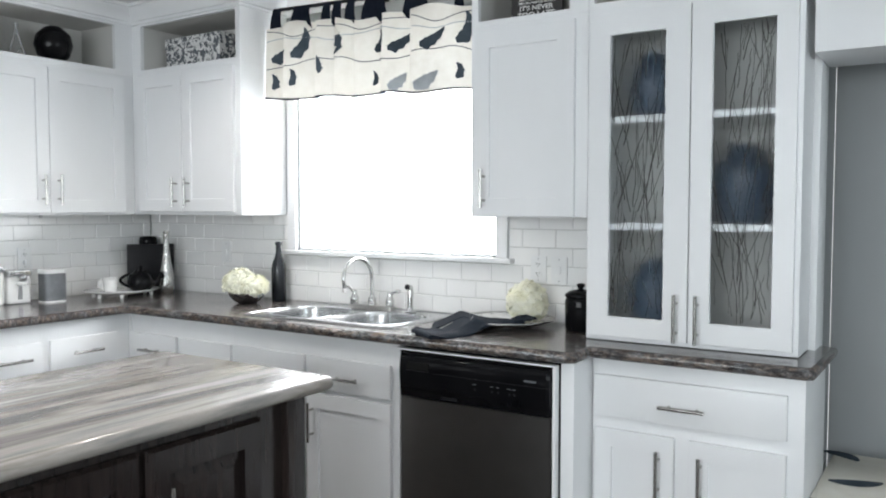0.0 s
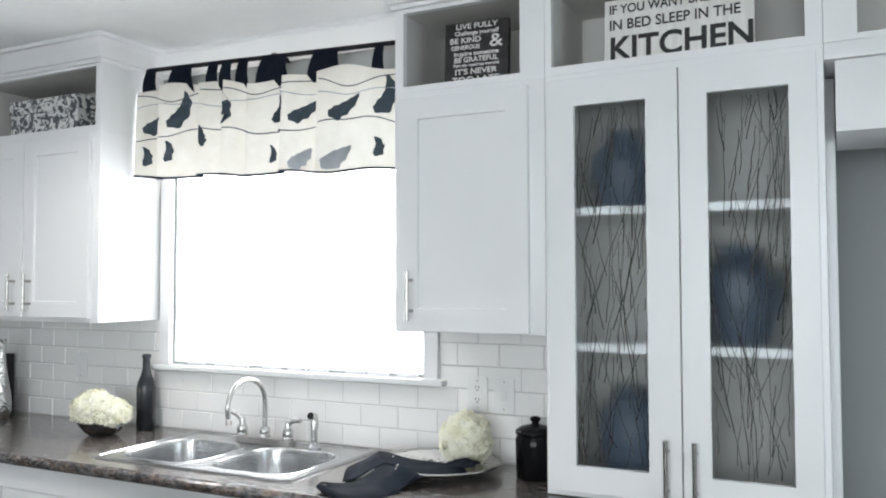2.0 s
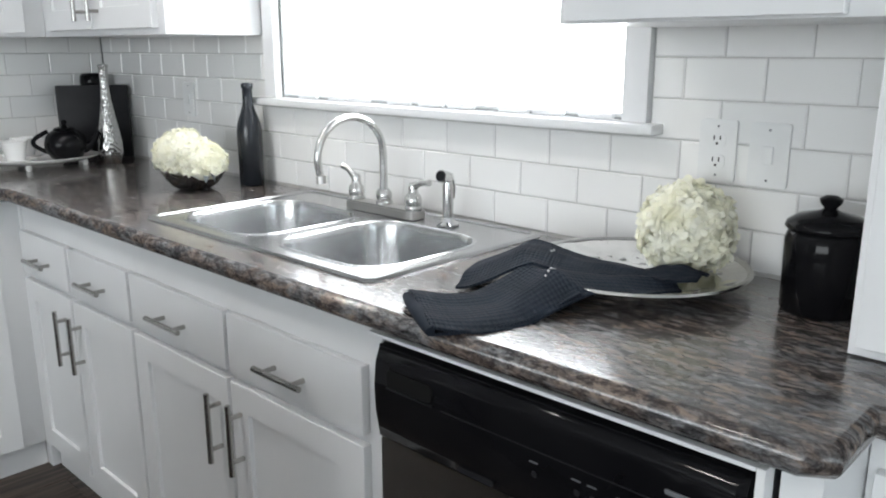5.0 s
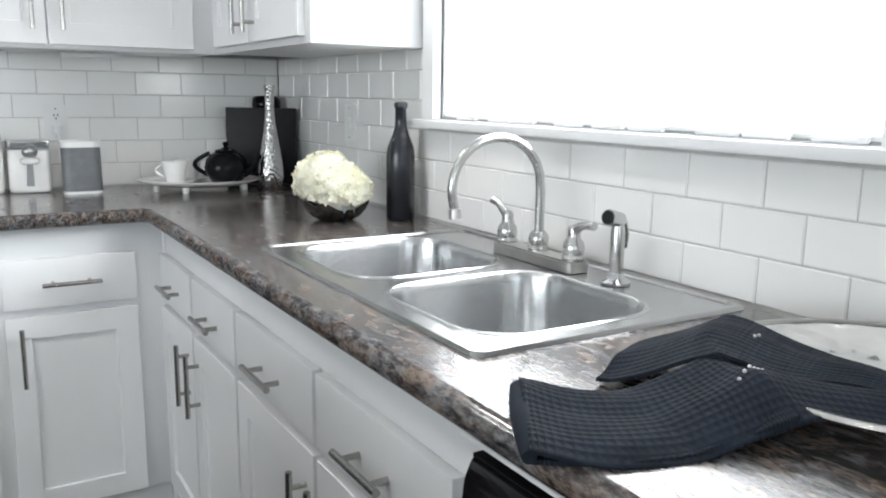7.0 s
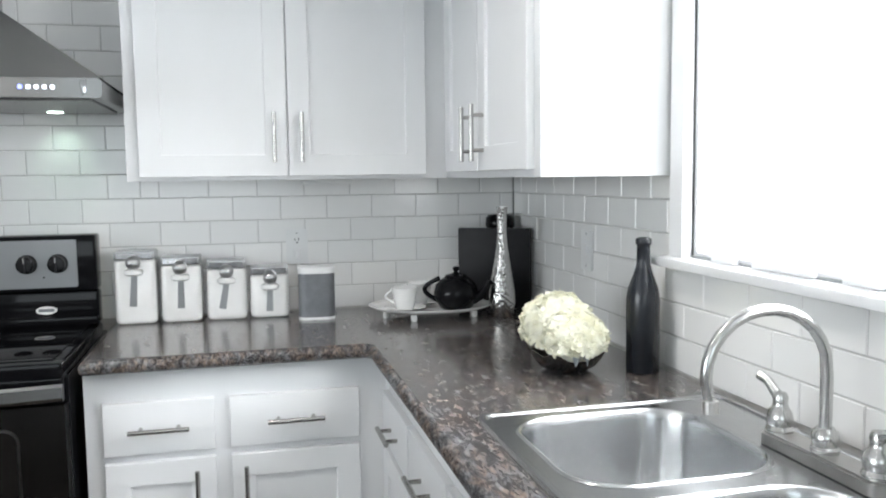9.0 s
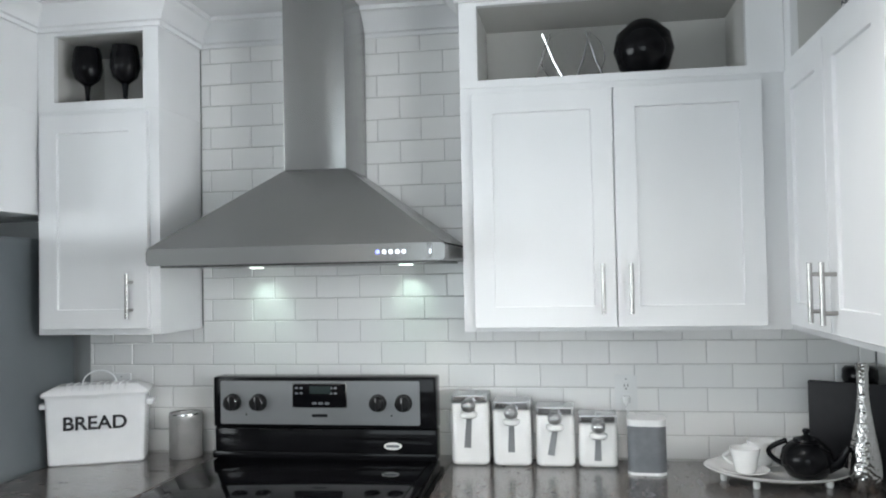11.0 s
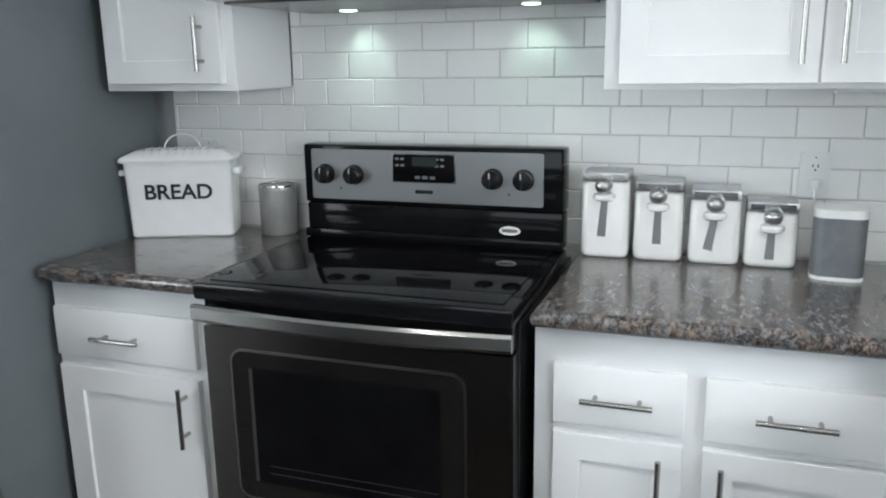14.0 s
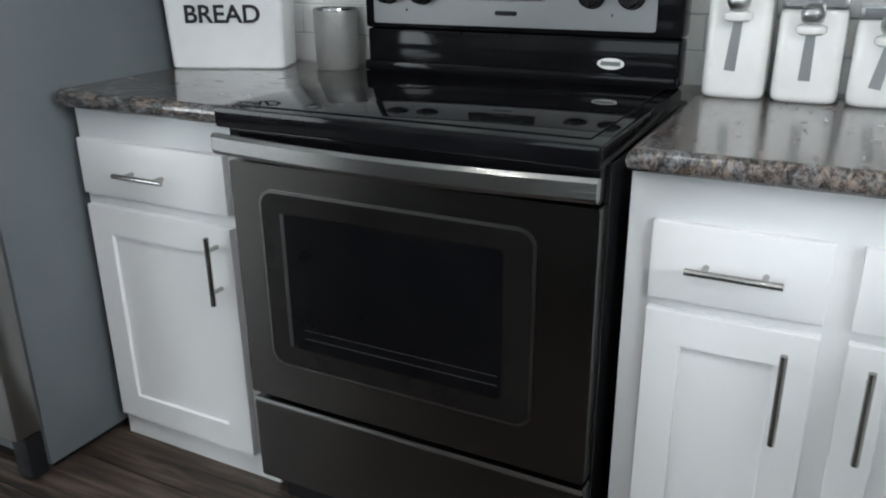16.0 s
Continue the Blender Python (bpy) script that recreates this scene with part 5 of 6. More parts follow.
part("wire_handle", tube([(0.055 * math.cos(math.pi * i / 14) * -1, 0.015, 0.262 + 0.045 * math.sin(math.pi * i / 14)) for i in range(15)], 0.0028, 8), ENAMEL, lp)
for s in (-1, 1):
    part("side_handle", cube(min(s * BW, s * (BW + 0.022)), max(s * BW, s * (BW + 0.022)), -0.045, 0.045, 0.188, 0.207, 0.005), ENAMEL, bi)
lettering("BREAD", 0.063, INK, bi, upright(0.0, -BD - 0.0006, 0.120), align="CENTER", stretch=1.06, bold=0.0012)

ck = thing("crock", pose(-3.925, 0.744, TOP), "silver crackled utensil crock, empty", "crock")
part("pot", lathe([(0, 0), (0.052, 0), (0.056, 0.004), (0.057, 0.14), (0.058, 0.147), (0.055, 0.150), (0.0525, 0.147), (0.0515, 0.01), (0, 0.008)], 48), CROCK, ck, smooth=60)
part("rim", lathe([(0.0545, 0.1495), (0.058, 0.150), (0.0575, 0.154), (0.053, 0.153)], 48), CHROME, ck)

# silver platter, flower head, towel and jar beside the sink
sv = thing("platter", pose(-1.478, 2.822, TOP), "round embossed silver platter holding a hydrangea and towel", "platter")
part("dish", lathe([(0, 0.006), (0.085, 0.006), (0.09, 0.0), (0.095, 0.0), (0.10, 0.008), (0.15, 0.015), (0.190, 0.0285), (0.190, 0.0325), (0.15, 0.021), (0.10, 0.013), (0, 0.012)], 72), PLATTER, sv, smooth=60)
part("rim", lathe([(0.1895, 0.0285), (0.196, 0.0295), (0.2005, 0.033), (0.1985, 0.0365), (0.193, 0.0365), (0.1895, 0.0328)], 72), SATIN, sv, "polished raised platter rim", smooth=60)
hy = thing("hydrangea", pose(-1.415, 2.888, TOP + 0.016), "round cream hydrangea head lying on the silver platter", "flowers")
blossom(hy, 0.081, 480, 5, (0, 0, 0.080), low=-0.9)

jr = thing("jar", pose(-1.178, 2.88, TOP), "black glazed lidded storage jar", "jar")
part("pot", lathe([(0, 0), (0.054, 0), (0.06, 0.005), (0.0615, 0.115), (0.058, 0.127), (0.054, 0.132), (0, 0.132)], 44), BLACK, jr, smooth=50)
part("lid", lathe([(0, 0), (0.06, 0), (0.063, 0.004), (0.06, 0.012), (0.045, 0.022), (0.016, 0.029), (0.009, 0.033), (0.016, 0.042), (0.017, 0.048), (0.009, 0.053), (0, 0.054)], 44), BLACK, jr, m=pose(0, 0, 0.1325), smooth=60)


def under(x, y):
    """What the towel lies on: the platter's dish and rim, easing down to the counter."""
    r = math.hypot(x + 1.478, y - 2.822)
    if r < 0.20:
        return 0.013 + 0.021 * (r / 0.20) ** 3
    return 0.034 * max(0.0, 1 - (r - 0.20) / 0.11) ** 1.2


def cloth_strip(e1, e2, lift, across, seed, n=60, w=26):
    """A soft sheet between two edge lines, with folds; lift(s, t) gives its height."""
    bm = bmesh.new()
    uv = bm.loops.layers.uv.new("UVMap")
    def at(e, s):
        q = s * (len(e) - 1)
        i = min(int(q), len(e) - 2)
        f = q - i
        p = [e[max(i - 1, 0)], e[i], e[i + 1], e[min(i + 2, len(e) - 1)]]
        return tuple(0.5 * (2 * p[1][k] + (p[2][k] - p[0][k]) * f + (2 * p[0][k] - 5 * p[1][k] + 4 * p[2][k] - p[3][k]) * f * f
                            + (3 * p[1][k] - p[0][k] - 3 * p[2][k] + p[3][k]) * f ** 3) for k in (0, 1))
    g = []
    for i in range(n + 1):
        s = i / n
        a, b = at(e1, s), at(e2, s)
        row = []
        for j in range(w + 1):
            t = j / w
            px, py = a[0] + (b[0] - a[0]) * t, a[1] + (b[1] - a[1]) * t
            z = lift(s, t) + under(px, py) + 0.0035 * noise.noise((s * 6 + seed, t * 4, seed))
            row.append(bm.verts.new((px, py, z)))
        g.append(row)
    for i in range(n):
        for j in range(w):
            f = bm.faces.new((g[i][j], g[i + 1][j], g[i + 1][j + 1], g[i][j + 1]))
            for lp_, (a, b) in zip(f.loops, ((i, j), (i + 1, j), (i + 1, j + 1), (i, j + 1))):
                lp_[uv].uv = (a / n * 0.5, b / w * across)
    bmesh.ops.recalc_face_normals(bm, faces=bm.faces)
    bmesh.ops.solidify(bm, geom=bm.faces[:] + bm.edges[:] + bm.verts[:], thickness=0.0045)
    return bm


tw = thing("towel", pose(0, 0, 0), "navy waffle cotton towel draped from counter onto platter", "towel")
bell = lambda x, c0, w: math.exp(-((x - c0) / w) ** 2)
front_cloth = part("front_fold", cloth_strip([(-1.677, 2.457), (-1.628, 2.522), (-1.592, 2.60), (-1.575, 2.68), (-1.50, 2.755), (-1.40, 2.80)],
                                             [(-1.537, 2.367), (-1.49, 2.445), (-1.462, 2.545), (-1.438, 2.62), (-1.39, 2.69), (-1.345, 2.745)],
                                             lambda s, t: TOP + 0.010 + 0.010 * bell(t, 0.35 + 0.15 * s, 0.33) + 0.012 * bell(s, 0.0, 0.10) + 0.004 * math.sin(9 * t + 4 * s)
                                             + 0.003 * bell(s, 0.55, 0.15) * (1 - t) - 0.006 * t ** 5, 0.15, 3), TOWEL, tw, smooth=80)
part("rolled_end", tube([(-1.680, 2.458, TOP + 0.0125), (-1.645, 2.435, TOP + 0.015), (-1.605, 2.409, TOP + 0.0155), (-1.565, 2.384, TOP + 0.013), (-1.540, 2.368, TOP + 0.0095)], [0.0085, 0.0115, 0.012, 0.0105, 0.007], 14), TOWEL, tw, "folded towel hem")
part("front_underlayer", cloth_strip([(-1.672, 2.456), (-1.622, 2.52), (-1.585, 2.60), (-1.57, 2.66)], [(-1.541, 2.372), (-1.495, 2.448), (-1.468, 2.545), (-1.445, 2.61)],
                                     lambda s, t: TOP + 0.0055, 0.15, 5, 20, 12), TOWEL, tw, smooth=80)
back_cloth = part("back_fold", cloth_strip([(-1.735, 2.693), (-1.695, 2.755), (-1.65, 2.806), (-1.57, 2.82), (-1.49, 2.82), (-1.425, 2.82)],
                                           [(-1.668, 2.56), (-1.62, 2.60), (-1.565, 2.65), (-1.52, 2.70), (-1.47, 2.745), (-1.41, 2.78)],
                                           lambda s, t: TOP + 0.010 + 0.008 * bell(t, 0.5, 0.3) + 0.010 * bell(s, 0.36, 0.16) + 0.006 * bell(s, 0.8, 0.3), 0.14, 9), TOWEL, tw, smooth=80)
part("bunched_end", cloth_strip([(-1.435, 2.80), (-1.40, 2.825), (-1.365, 2.835), (-1.335, 2.82)], [(-1.425, 2.755), (-1.39, 2.745), (-1.355, 2.745), (-1.33, 2.765)],
                                lambda s, t: TOP + 0.020 + 0.022 * bell(t, 0.5, 0.35) * bell(s, 0.5, 0.5), 0.07, 13, 24, 16), TOWEL, tw, smooth=80)
BEAD = material("bead_glass", (0.8, 0.8, 0.8), 0.1, 0.6)
def cloth_top(sheet, x, y):
    """Height of the cloth at x, y."""
    best = min((v.co for v in sheet.data.vertices), key=lambda c: (c.x - x) ** 2 + (c.y - y) ** 2)
    near = [v.co.z for v in sheet.data.vertices if math.hypot(v.co.x - best.x, v.co.y - best.y) < 0.004]
    return max(near)


for sheet, x, y in [(front_cloth, -1.53 + 0.003 * i, 2.672 - 0.011 * i) for i in range(7)] + [(back_cloth, -1.602 + 0.0035 * i, 2.752 - 0.012 * i) for i in range(2)]:
    bd_ = bmesh.new()
    bmesh.ops.create_icosphere(bd_, subdivisions=2, radius=0.0023)
    part("bead", bd_, BEAD, tw, "small clear bead", m=pose(x, y, cloth_top(sheet, x, y) + 0.0015))

# ---------------------------------------------------------------- outlets and cord
def outlet(m, label, kind):
    oc = thing("wall_outlet", m, label, "outlet", "wall plates")
    part("plate", plate_y(-0.036, 0.036, -0.0575, 0.0575, -0.006, 0.0, 0.006), PLASTIC, oc)
    if kind == "switch":
        part("rocker", cube(-0.009, 0.009, -0.011, -0.006, -0.016, 0.016, 0.002), PLASTIC, oc)
    else:
        for z in (-0.02, 0.02):
            f = part("socket", plate_y(-0.0165, 0.0165, z - 0.0135, z + 0.0135, -0.0085, -0.0061, 0.01), PLASTIC, oc)
            for x in (-0.006, 0.006):
                part("slot", plate_y(x - 0.0012, x + 0.0012, z, z + 0.008, -0.0092, -0.0086, 0.0005), SLOT, f)
            part("slot", plate_y(-0.0022, 0.0022, z - 0.009, z - 0.004, -0.0092, -0.0086, 0.002), SLOT, f)
    for z in (-0.045, 0.045):
        part("screw", plate_y(-0.0022, 0.0022, z - 0.0022, z + 0.0022, -0.0068, -0.0061, 0.002), GREYMESH, oc)


outlet(pose(-1.434, WY - 0.001, 1.142), "white double power outlet on the tiles", "socket")
outlet(pose(-1.338, WY - 0.001, 1.141), "white light switch plate on the tiles", "switch")
outlet(pose(-3.343, WY - 0.001, 1.158), "white light switch plate on the corner tiles", "switch")
outlet(pose(WX + 0.001, 2.257, 1.14, 0, 0, 90), "white power outlet with plug above the speaker", "socket")
outlet(pose(WX + 0.001, 0.46, 1.145, 0, 0, 90), "white power outlet behind the bread bin", "socket")
pg = thing("power_cord", pose(WX, 2.257, 1.12, 0, 0, 90), "white plug and cord of the speaker", "cord")
part("plug", prism(rounded(-0.012, 0.012, -0.032, -0.0098, 0.006, 4), -0.011, 0.011), PLASTIC, pg)
part("cord", tube([(0, -0.026, -0.011), (0.002, -0.03, -0.04), (0.008, -0.032, -0.09), (0.012, -0.034, -0.15), (0.02, -0.03, -0.19)], 0.003, 8), PLASTIC, pg)

# under-cabinet strip lamp
uc = thing("cabinet_lamp", WEST(2.27, -3.86), "small white lamp bar under the wall cabinet", "lamp")
part("bar", cube(0.0, 0.16, -0.02, 0.02, UZ - 0.016, UZ - 0.001, 0.003), PLASTIC, uc)

# ---------------------------------------------------------------- niche ornaments
NF = NZ0 + 0.0255
bx = thing("gift_box", pose(-3.365, 2.915, NF), "patterned grey and white damask storage box", "box", "damask boxes")
part("box", cube(-0.215, 0.205, -0.08, 0.085, 0.0, 0.115, 0.003), DAMASK, bx)
part("lid", cube(-0.22, 0.21, -0.085, 0.09, 0.116, 0.175, 0.003), DAMASK, bx)
bx = thing("gift_box", pose(-0.02, 2.86, NZ0 + 0.0175), "black and white damask round box", "box", "damask boxes")
part("box", lathe([(0, 0), (0.10, 0), (0.112, 0.02), (0.112, 0.10), (0.09, 0.15), (0, 0.155)], 40), DAMASK, bx)

g = thing("vase", pose(-3.80, 2.325, NF), "round glossy black vase in the open niche", "vase")
part("body", lathe([(0, 0), (0.045, 0), (0.075, 0.03), (0.092, 0.085), (0.082, 0.135), (0.045, 0.17), (0.03, 0.178), (0.026, 0.17), (0, 0.165)], 44), BLACK, g, smooth=60)
g = thing("glass_plate", pose(-3.90, 2.11, NF, 0, 0, 90), "clear glass display plate standing in the niche", "plate")
part("disc", lathe([(0, 0), (0.07, 0.0), (0.10, 0.008), (0.102, 0.011), (0.07, 0.005), (0, 0.005)], 48), CLEAR, g, m=pose(0, 0.0, 0.1, 78))
for i, (x, a) in enumerate(((-0.10, 30), (-0.06, -35), (0.03, 25), (0.07, -28))):
    part("wire", tube([(x - 0.06 * math.sin(radians(a)), -0.06, 0.01), (x, -0.055, 0.08), (x + 0.06 * math.sin(radians(a)), -0.06, 0.17)], 0.004, 8), CHROME, g)
for y in (0.487, 0.625):
    g = thing("goblet", pose(-3.755, y, NZ0 + 0.0315), "black wine goblet in the open niche", "goblet", "goblets")
    part("foot", lathe([(0, 0), (0.034, 0), (0.034, 0.003), (0.008, 0.008), (0, 0.008)], 32), BLACK, g)
    part("stem", lathe([(0.007, 0.007), (0.0075, 0.03), (0.011, 0.062), (0.0, 0.062)], 20), BLACK, g)
    part("bowl", lathe([(0.0, 0.06), (0.012, 0.062), (0.04, 0.085), (0.05, 0.12), (0.046, 0.165), (0.04, 0.19), (0.038, 0.19), (0.045, 0.12), (0, 0.075)], 36), BLACK, g, smooth=60)

# signs
sg = thing("sign", pose(-1.335, 2.80, NZ0 + 0.021, -4, 0, 4), "small black wooden sign with white lettering", "sign")
part("board", cube(-0.105, 0.105, -0.012, 0.012, 0.0, 0.205, 0.003), vary(material("black_board", (0.02, 0.02, 0.02), 0.6), coords(bpy.data.materials["black_board"]), 20, (0.012, 0.011, 0.011), (0.035, 0.03, 0.03), 0.5, 0.7), sg)
for text, x, z, size, st in (("LIVE FULLY", 0.0, 0.183, 0.024, 1.18), ("Challenge yourself", 0.0, 0.163, 0.0185, 1.05), ("BE KIND", -0.036, 0.138, 0.024, 1.15), ("GENEROUS", -0.036, 0.117, 0.0185, 1.02),
                             ("&", 0.065, 0.118, 0.058, 1.2), ("Inspire someone", 0.0, 0.096, 0.020, 1.1), ("BE GRATEFUL", 0.0, 0.075, 0.023, 1.03), ("Take the road less traveled", 0.0, 0.061, 0.0125, 1.1),
                             ("IT'S NEVER", 0.0, 0.036, 0.025, 1.16), ("TOO LATE", 0.0, 0.009, 0.027, 1.2)):
    lettering(text, size, INKWHITE, sg, upright(x, -0.0128, z), align="CENTER", stretch=st, bold=0.0004)
sg = thing("sign", pose(-0.722, 2.775, NZ0 + 0.0255, -3, 0, 0), "white distressed wooden sign with bold black lettering", "sign")
BOARD = vary(material("white_board", (0.74, 0.73, 0.70), 0.7), coords(bpy.data.materials["white_board"], (30, 3, 2)), 3, (0.66, 0.65, 0.62), (0.78, 0.77, 0.75), 0.6, 0.8, 50, 0.2)
part("board", cube(-0.20, 0.20, -0.012, 0.012, 0.0, 0.185, 0.002), BOARD, sg)
for text, z, size, st in (("IF YOU WANT BREAKFAST", 0.145, 0.036, 0.895), ("IN BED SLEEP IN THE", 0.098, 0.041, 0.93), ("KITCHEN", 0.012, 0.092, 1.0)):
    lettering(text, size, INK, sg, upright(-0.187, -0.0128, z), stretch=st, bold=0.0006 if size < 0.05 else 0.0022)

# ---------------------------------------------------------------- valance
V0, V1, VZ0, VZ1 = -2.872, -1.60, 1.940, 2.300
PLEATS = [-2.872, -2.762, -2.558, -2.438, -2.320, -2.166, -2.012, -1.60]
SAG = lambda u: -0.035 * (u - V0) / 1.19     # the rod hangs lower at one end


def vy(u, z):
    """Depth of the pleated cloth: box pleats that soften towards the hem."""
    k = max(i for i, p in enumerate(PLEATS) if p <= u + 1e-9)
    k = min(k, len(PLEATS) - 2)
    f = (u - PLEATS[k]) / (PLEATS[k + 1] - PLEATS[k])
    step = 0.046 * (0.5 - f) + 0.010 * math.sin(math.pi * f)
    drop = (VZ1 - z) / (VZ1 - VZ0)
    return 2.905 - step - 0.012 * drop - 0.008 * drop * math.sin(u * 23) + 0.02 * (u - V0)


va = thing("valance", pose(0, 0, 0), "cream pleated window valance with slate leaf print, navy tabs", "valance")
bm = bmesh.new()
uvl = bm.loops.layers.uv.new("UVMap")
NU, NZ_ = 200, 26
g = []
for i in range(NU + 1):
    u = V0 + (V1 - V0) * i / NU
    wav = 0.012 * math.sin(u * 9.0) + 0.007 * math.sin(u * 23 + 1)
    g.append([bm.verts.new((u, vy(u, VZ1 - (VZ1 - VZ0) * j / NZ_), VZ1 + wav * (1 - j / NZ_) - (VZ1 - VZ0) * j / NZ_ + 0.006 * math.sin(u * 17) * j / NZ_)) for j in range(NZ_ + 1)])
for i in range(NU):
    for j in range(NZ_):
        f = bm.faces.new((g[i][j], g[i + 1][j], g[i + 1][j + 1], g[i][j + 1]))
        for lp_, (a, b) in zip(f.loops, ((i, j), (i + 1, j), (i + 1, j + 1), (i, j + 1))):
            lp_[uvl].uv = (a / NU * 1.27, b / NZ_ * 0.38)
part("cloth", bm, CREAM, va, smooth=50)
hem = bmesh.new()
hr = []
for i in range(NU + 1):
    u = V0 + (V1 - V0) * i / NU
    z = VZ0 + 0.006 * math.sin(u * 17)
    y = vy(u, VZ0)
    hr.append([hem.verts.new(p) for p in ((u, y - 0.0025, z + 0.004), (u, y - 0.0025, z - 0.004), (u, y + 0.0025, z - 0.004), (u, y + 0.0025, z + 0.004))])
for a, b in zip(hr, hr[1:]):
    for i in range(4):
        hem.faces.new((a[i], a[(i + 1) % 4], b[(i + 1) % 4], b[i]))
part("hem", hem, NAVY, va, "navy piped hem")


def printed(points, mat, lift=0.0022):
    """A flat print on the cloth from (u, z) pairs of its two sides."""
    bm = bmesh.new()
    rows2 = []
    for (u0, z0), (u1, z1) in points:
        rows2.append([bm.verts.new((u0 + (u1 - u0) * k / 4, 0, z0 + (z1 - z0) * k / 4)) for k in range(5)])
    for r in rows2:
        for v in r:
            v.co.y = vy(min(max(v.co.x, V0), V1), v.co.z) - lift
    for a, b in zip(rows2, rows2[1:]):
        for k in range(4):
            bm.faces.new((a[k], a[k + 1], b[k + 1], b[k]))
    return part("printed_leaf", bm, mat, va)


def print_leaf(u, z, ln, wd, ang, bend, mat):
    pts, n = [], 20
    for i in range(n + 1):
        s = i / n
        a = radians(ang + bend * (s - 0.5))
        cx, cz = u, z
        for k in range(i):
            aa = radians(ang + bend * (k / n - 0.5))
            cx, cz = cx + ln / n * math.cos(aa), cz + ln / n * math.sin(aa)
        h = wd * min(1, 0.35 + 3.2 * s) * (1 - s ** 2.2) ** 0.8 * (0.90 + 0.10 * math.cos(26 * s))
        nx, nz = -math.sin(a), math.cos(a)
        q0, q1 = (cx + nx * h * 0.3, cz + nz * h * 0.3), (cx - nx * h * 0.7, cz - nz * h * 0.7)
        if not (V0 + 0.004 < q0[0] < V1 - 0.004 and V0 + 0.004 < q1[0] < V1 - 0.004 and all(abs(cx - e) > 0.006 for e in PLEATS) and VZ0 + 0.005 < min(q0[1], q1[1]) and max(q0[1], q1[1]) < VZ1 + 0.004):
            continue
        pts.append((q0, q1))
    if len(pts) > 2:
        printed(pts, mat)


for u, z, ln, wd, ang, bend, mat in (
        (-2.84, 2.135, 0.12, 0.045, 45, 60, PRINTBLUE), (-2.712, 2.150, 0.165, 0.052, 62, 95, PRINTBLUE), (-2.445, 2.130, 0.135, 0.046, 98, 80, PRINTBLUE),
        (-2.215, 2.12, 0.11, 0.04, 70, 60, PRINTBLUE), (-2.128, 2.124, 0.125, 0.042, 32, 45, PRINTBLUE), (-1.957, 2.124, 0.145, 0.045, 27, 45, PRINTBLUE),
        (-1.778, 2.122, 0.145, 0.05, 72, 100, PRINTBLUE), (-2.718, 2.004, 0.085, 0.036, 90, 110, PRINTBLUE), (-2.835, 1.99, 0.08, 0.03, 95, 80, PRINTBLUE),
        (-2.535, 2.044, 0.085, 0.028, 98, 0, PRINTBLUE), (-2.222, 1.964, 0.07, 0.02, 92, 80, PRINTBLUE), (-1.775, 1.962, 0.07, 0.03, 92, 110, PRINTBLUE),
        (-2.121, 1.948, 0.10, 0.046, 38, 30, PRINTGREY), (-1.989, 1.947, 0.145, 0.062, 22, 20, PRINTGREY)):
    print_leaf(u, z - SAG(u), ln, wd * 1.35, ang, bend, mat)
for base, amp, frq, ph in ((2.108, 0.018, 9.5, 0.4), (2.262, 0.018, 15, 1.2), (2.225, 0.010, 11, 0.2)):
    pts = []
    for i in range(91):
        u = V0 + 0.006 + (V1 - V0 - 0.012) * i / 90
        z = base + amp * math.sin(u * frq + ph) + 0.006 * math.sin(u * 31)
        pts.append(((u, z - 0.002), (u, z + 0.002)))
    printed(pts, PRINTGREY if base == 2.225 else PRINTBLUE).name = "printed_branch"
for u, w in ((-2.832, 0.055), (-2.67, 0.10), (-2.51, 0.045), (-2.445, 0.045), (-2.365, 0.045), (-2.225, 0.11), (-1.995, 0.105), (-1.77, 0.035)):
    tb = bmesh.new()
    r0 = []
    for j in range(9):
        s = j / 8
        wd = w * (0.60 + 0.1 * math.cos(3 * s))
        y = 2.915 + 0.02 * (u - V0) - 0.012 * math.sin(math.pi * s) - 0.004
        r0.append([tb.verts.new((u - wd + 0.008 * s, y, 2.270 + 0.118 * s)), tb.verts.new((u + wd + 0.008 * s, y + 0.003, 2.270 + 0.118 * s))])
    for a, b in zip(r0, r0[1:]):
        tb.faces.new((a[0], a[1], b[1], b[0]))
    bmesh.ops.solidify(tb, geom=tb.faces[:] + tb.edges[:] + tb.verts[:], thickness=0.003)
    part("tab", tb, NAVY, va, "navy hanging tab")
rd = thing("curtain_rod", pose(0, 0, 0), "dark curtain rod above the window", "curtain rod")
part("rod", tube([(V0 + 0.002, 2.925, 2.386), (-1.60, 2.945, 2.386)], 0.009, 14), BLACKMATT, rd)
part("bracket", cube(-2.24, -2.22, 2.935, 3.03, 2.385, 2.40, 0.002), BLACKMATT, rd)

for ob in list(va.children) + list(rd.children):
    for v in ob.data.vertices:
        v.co.z += SAG(v.co.x)

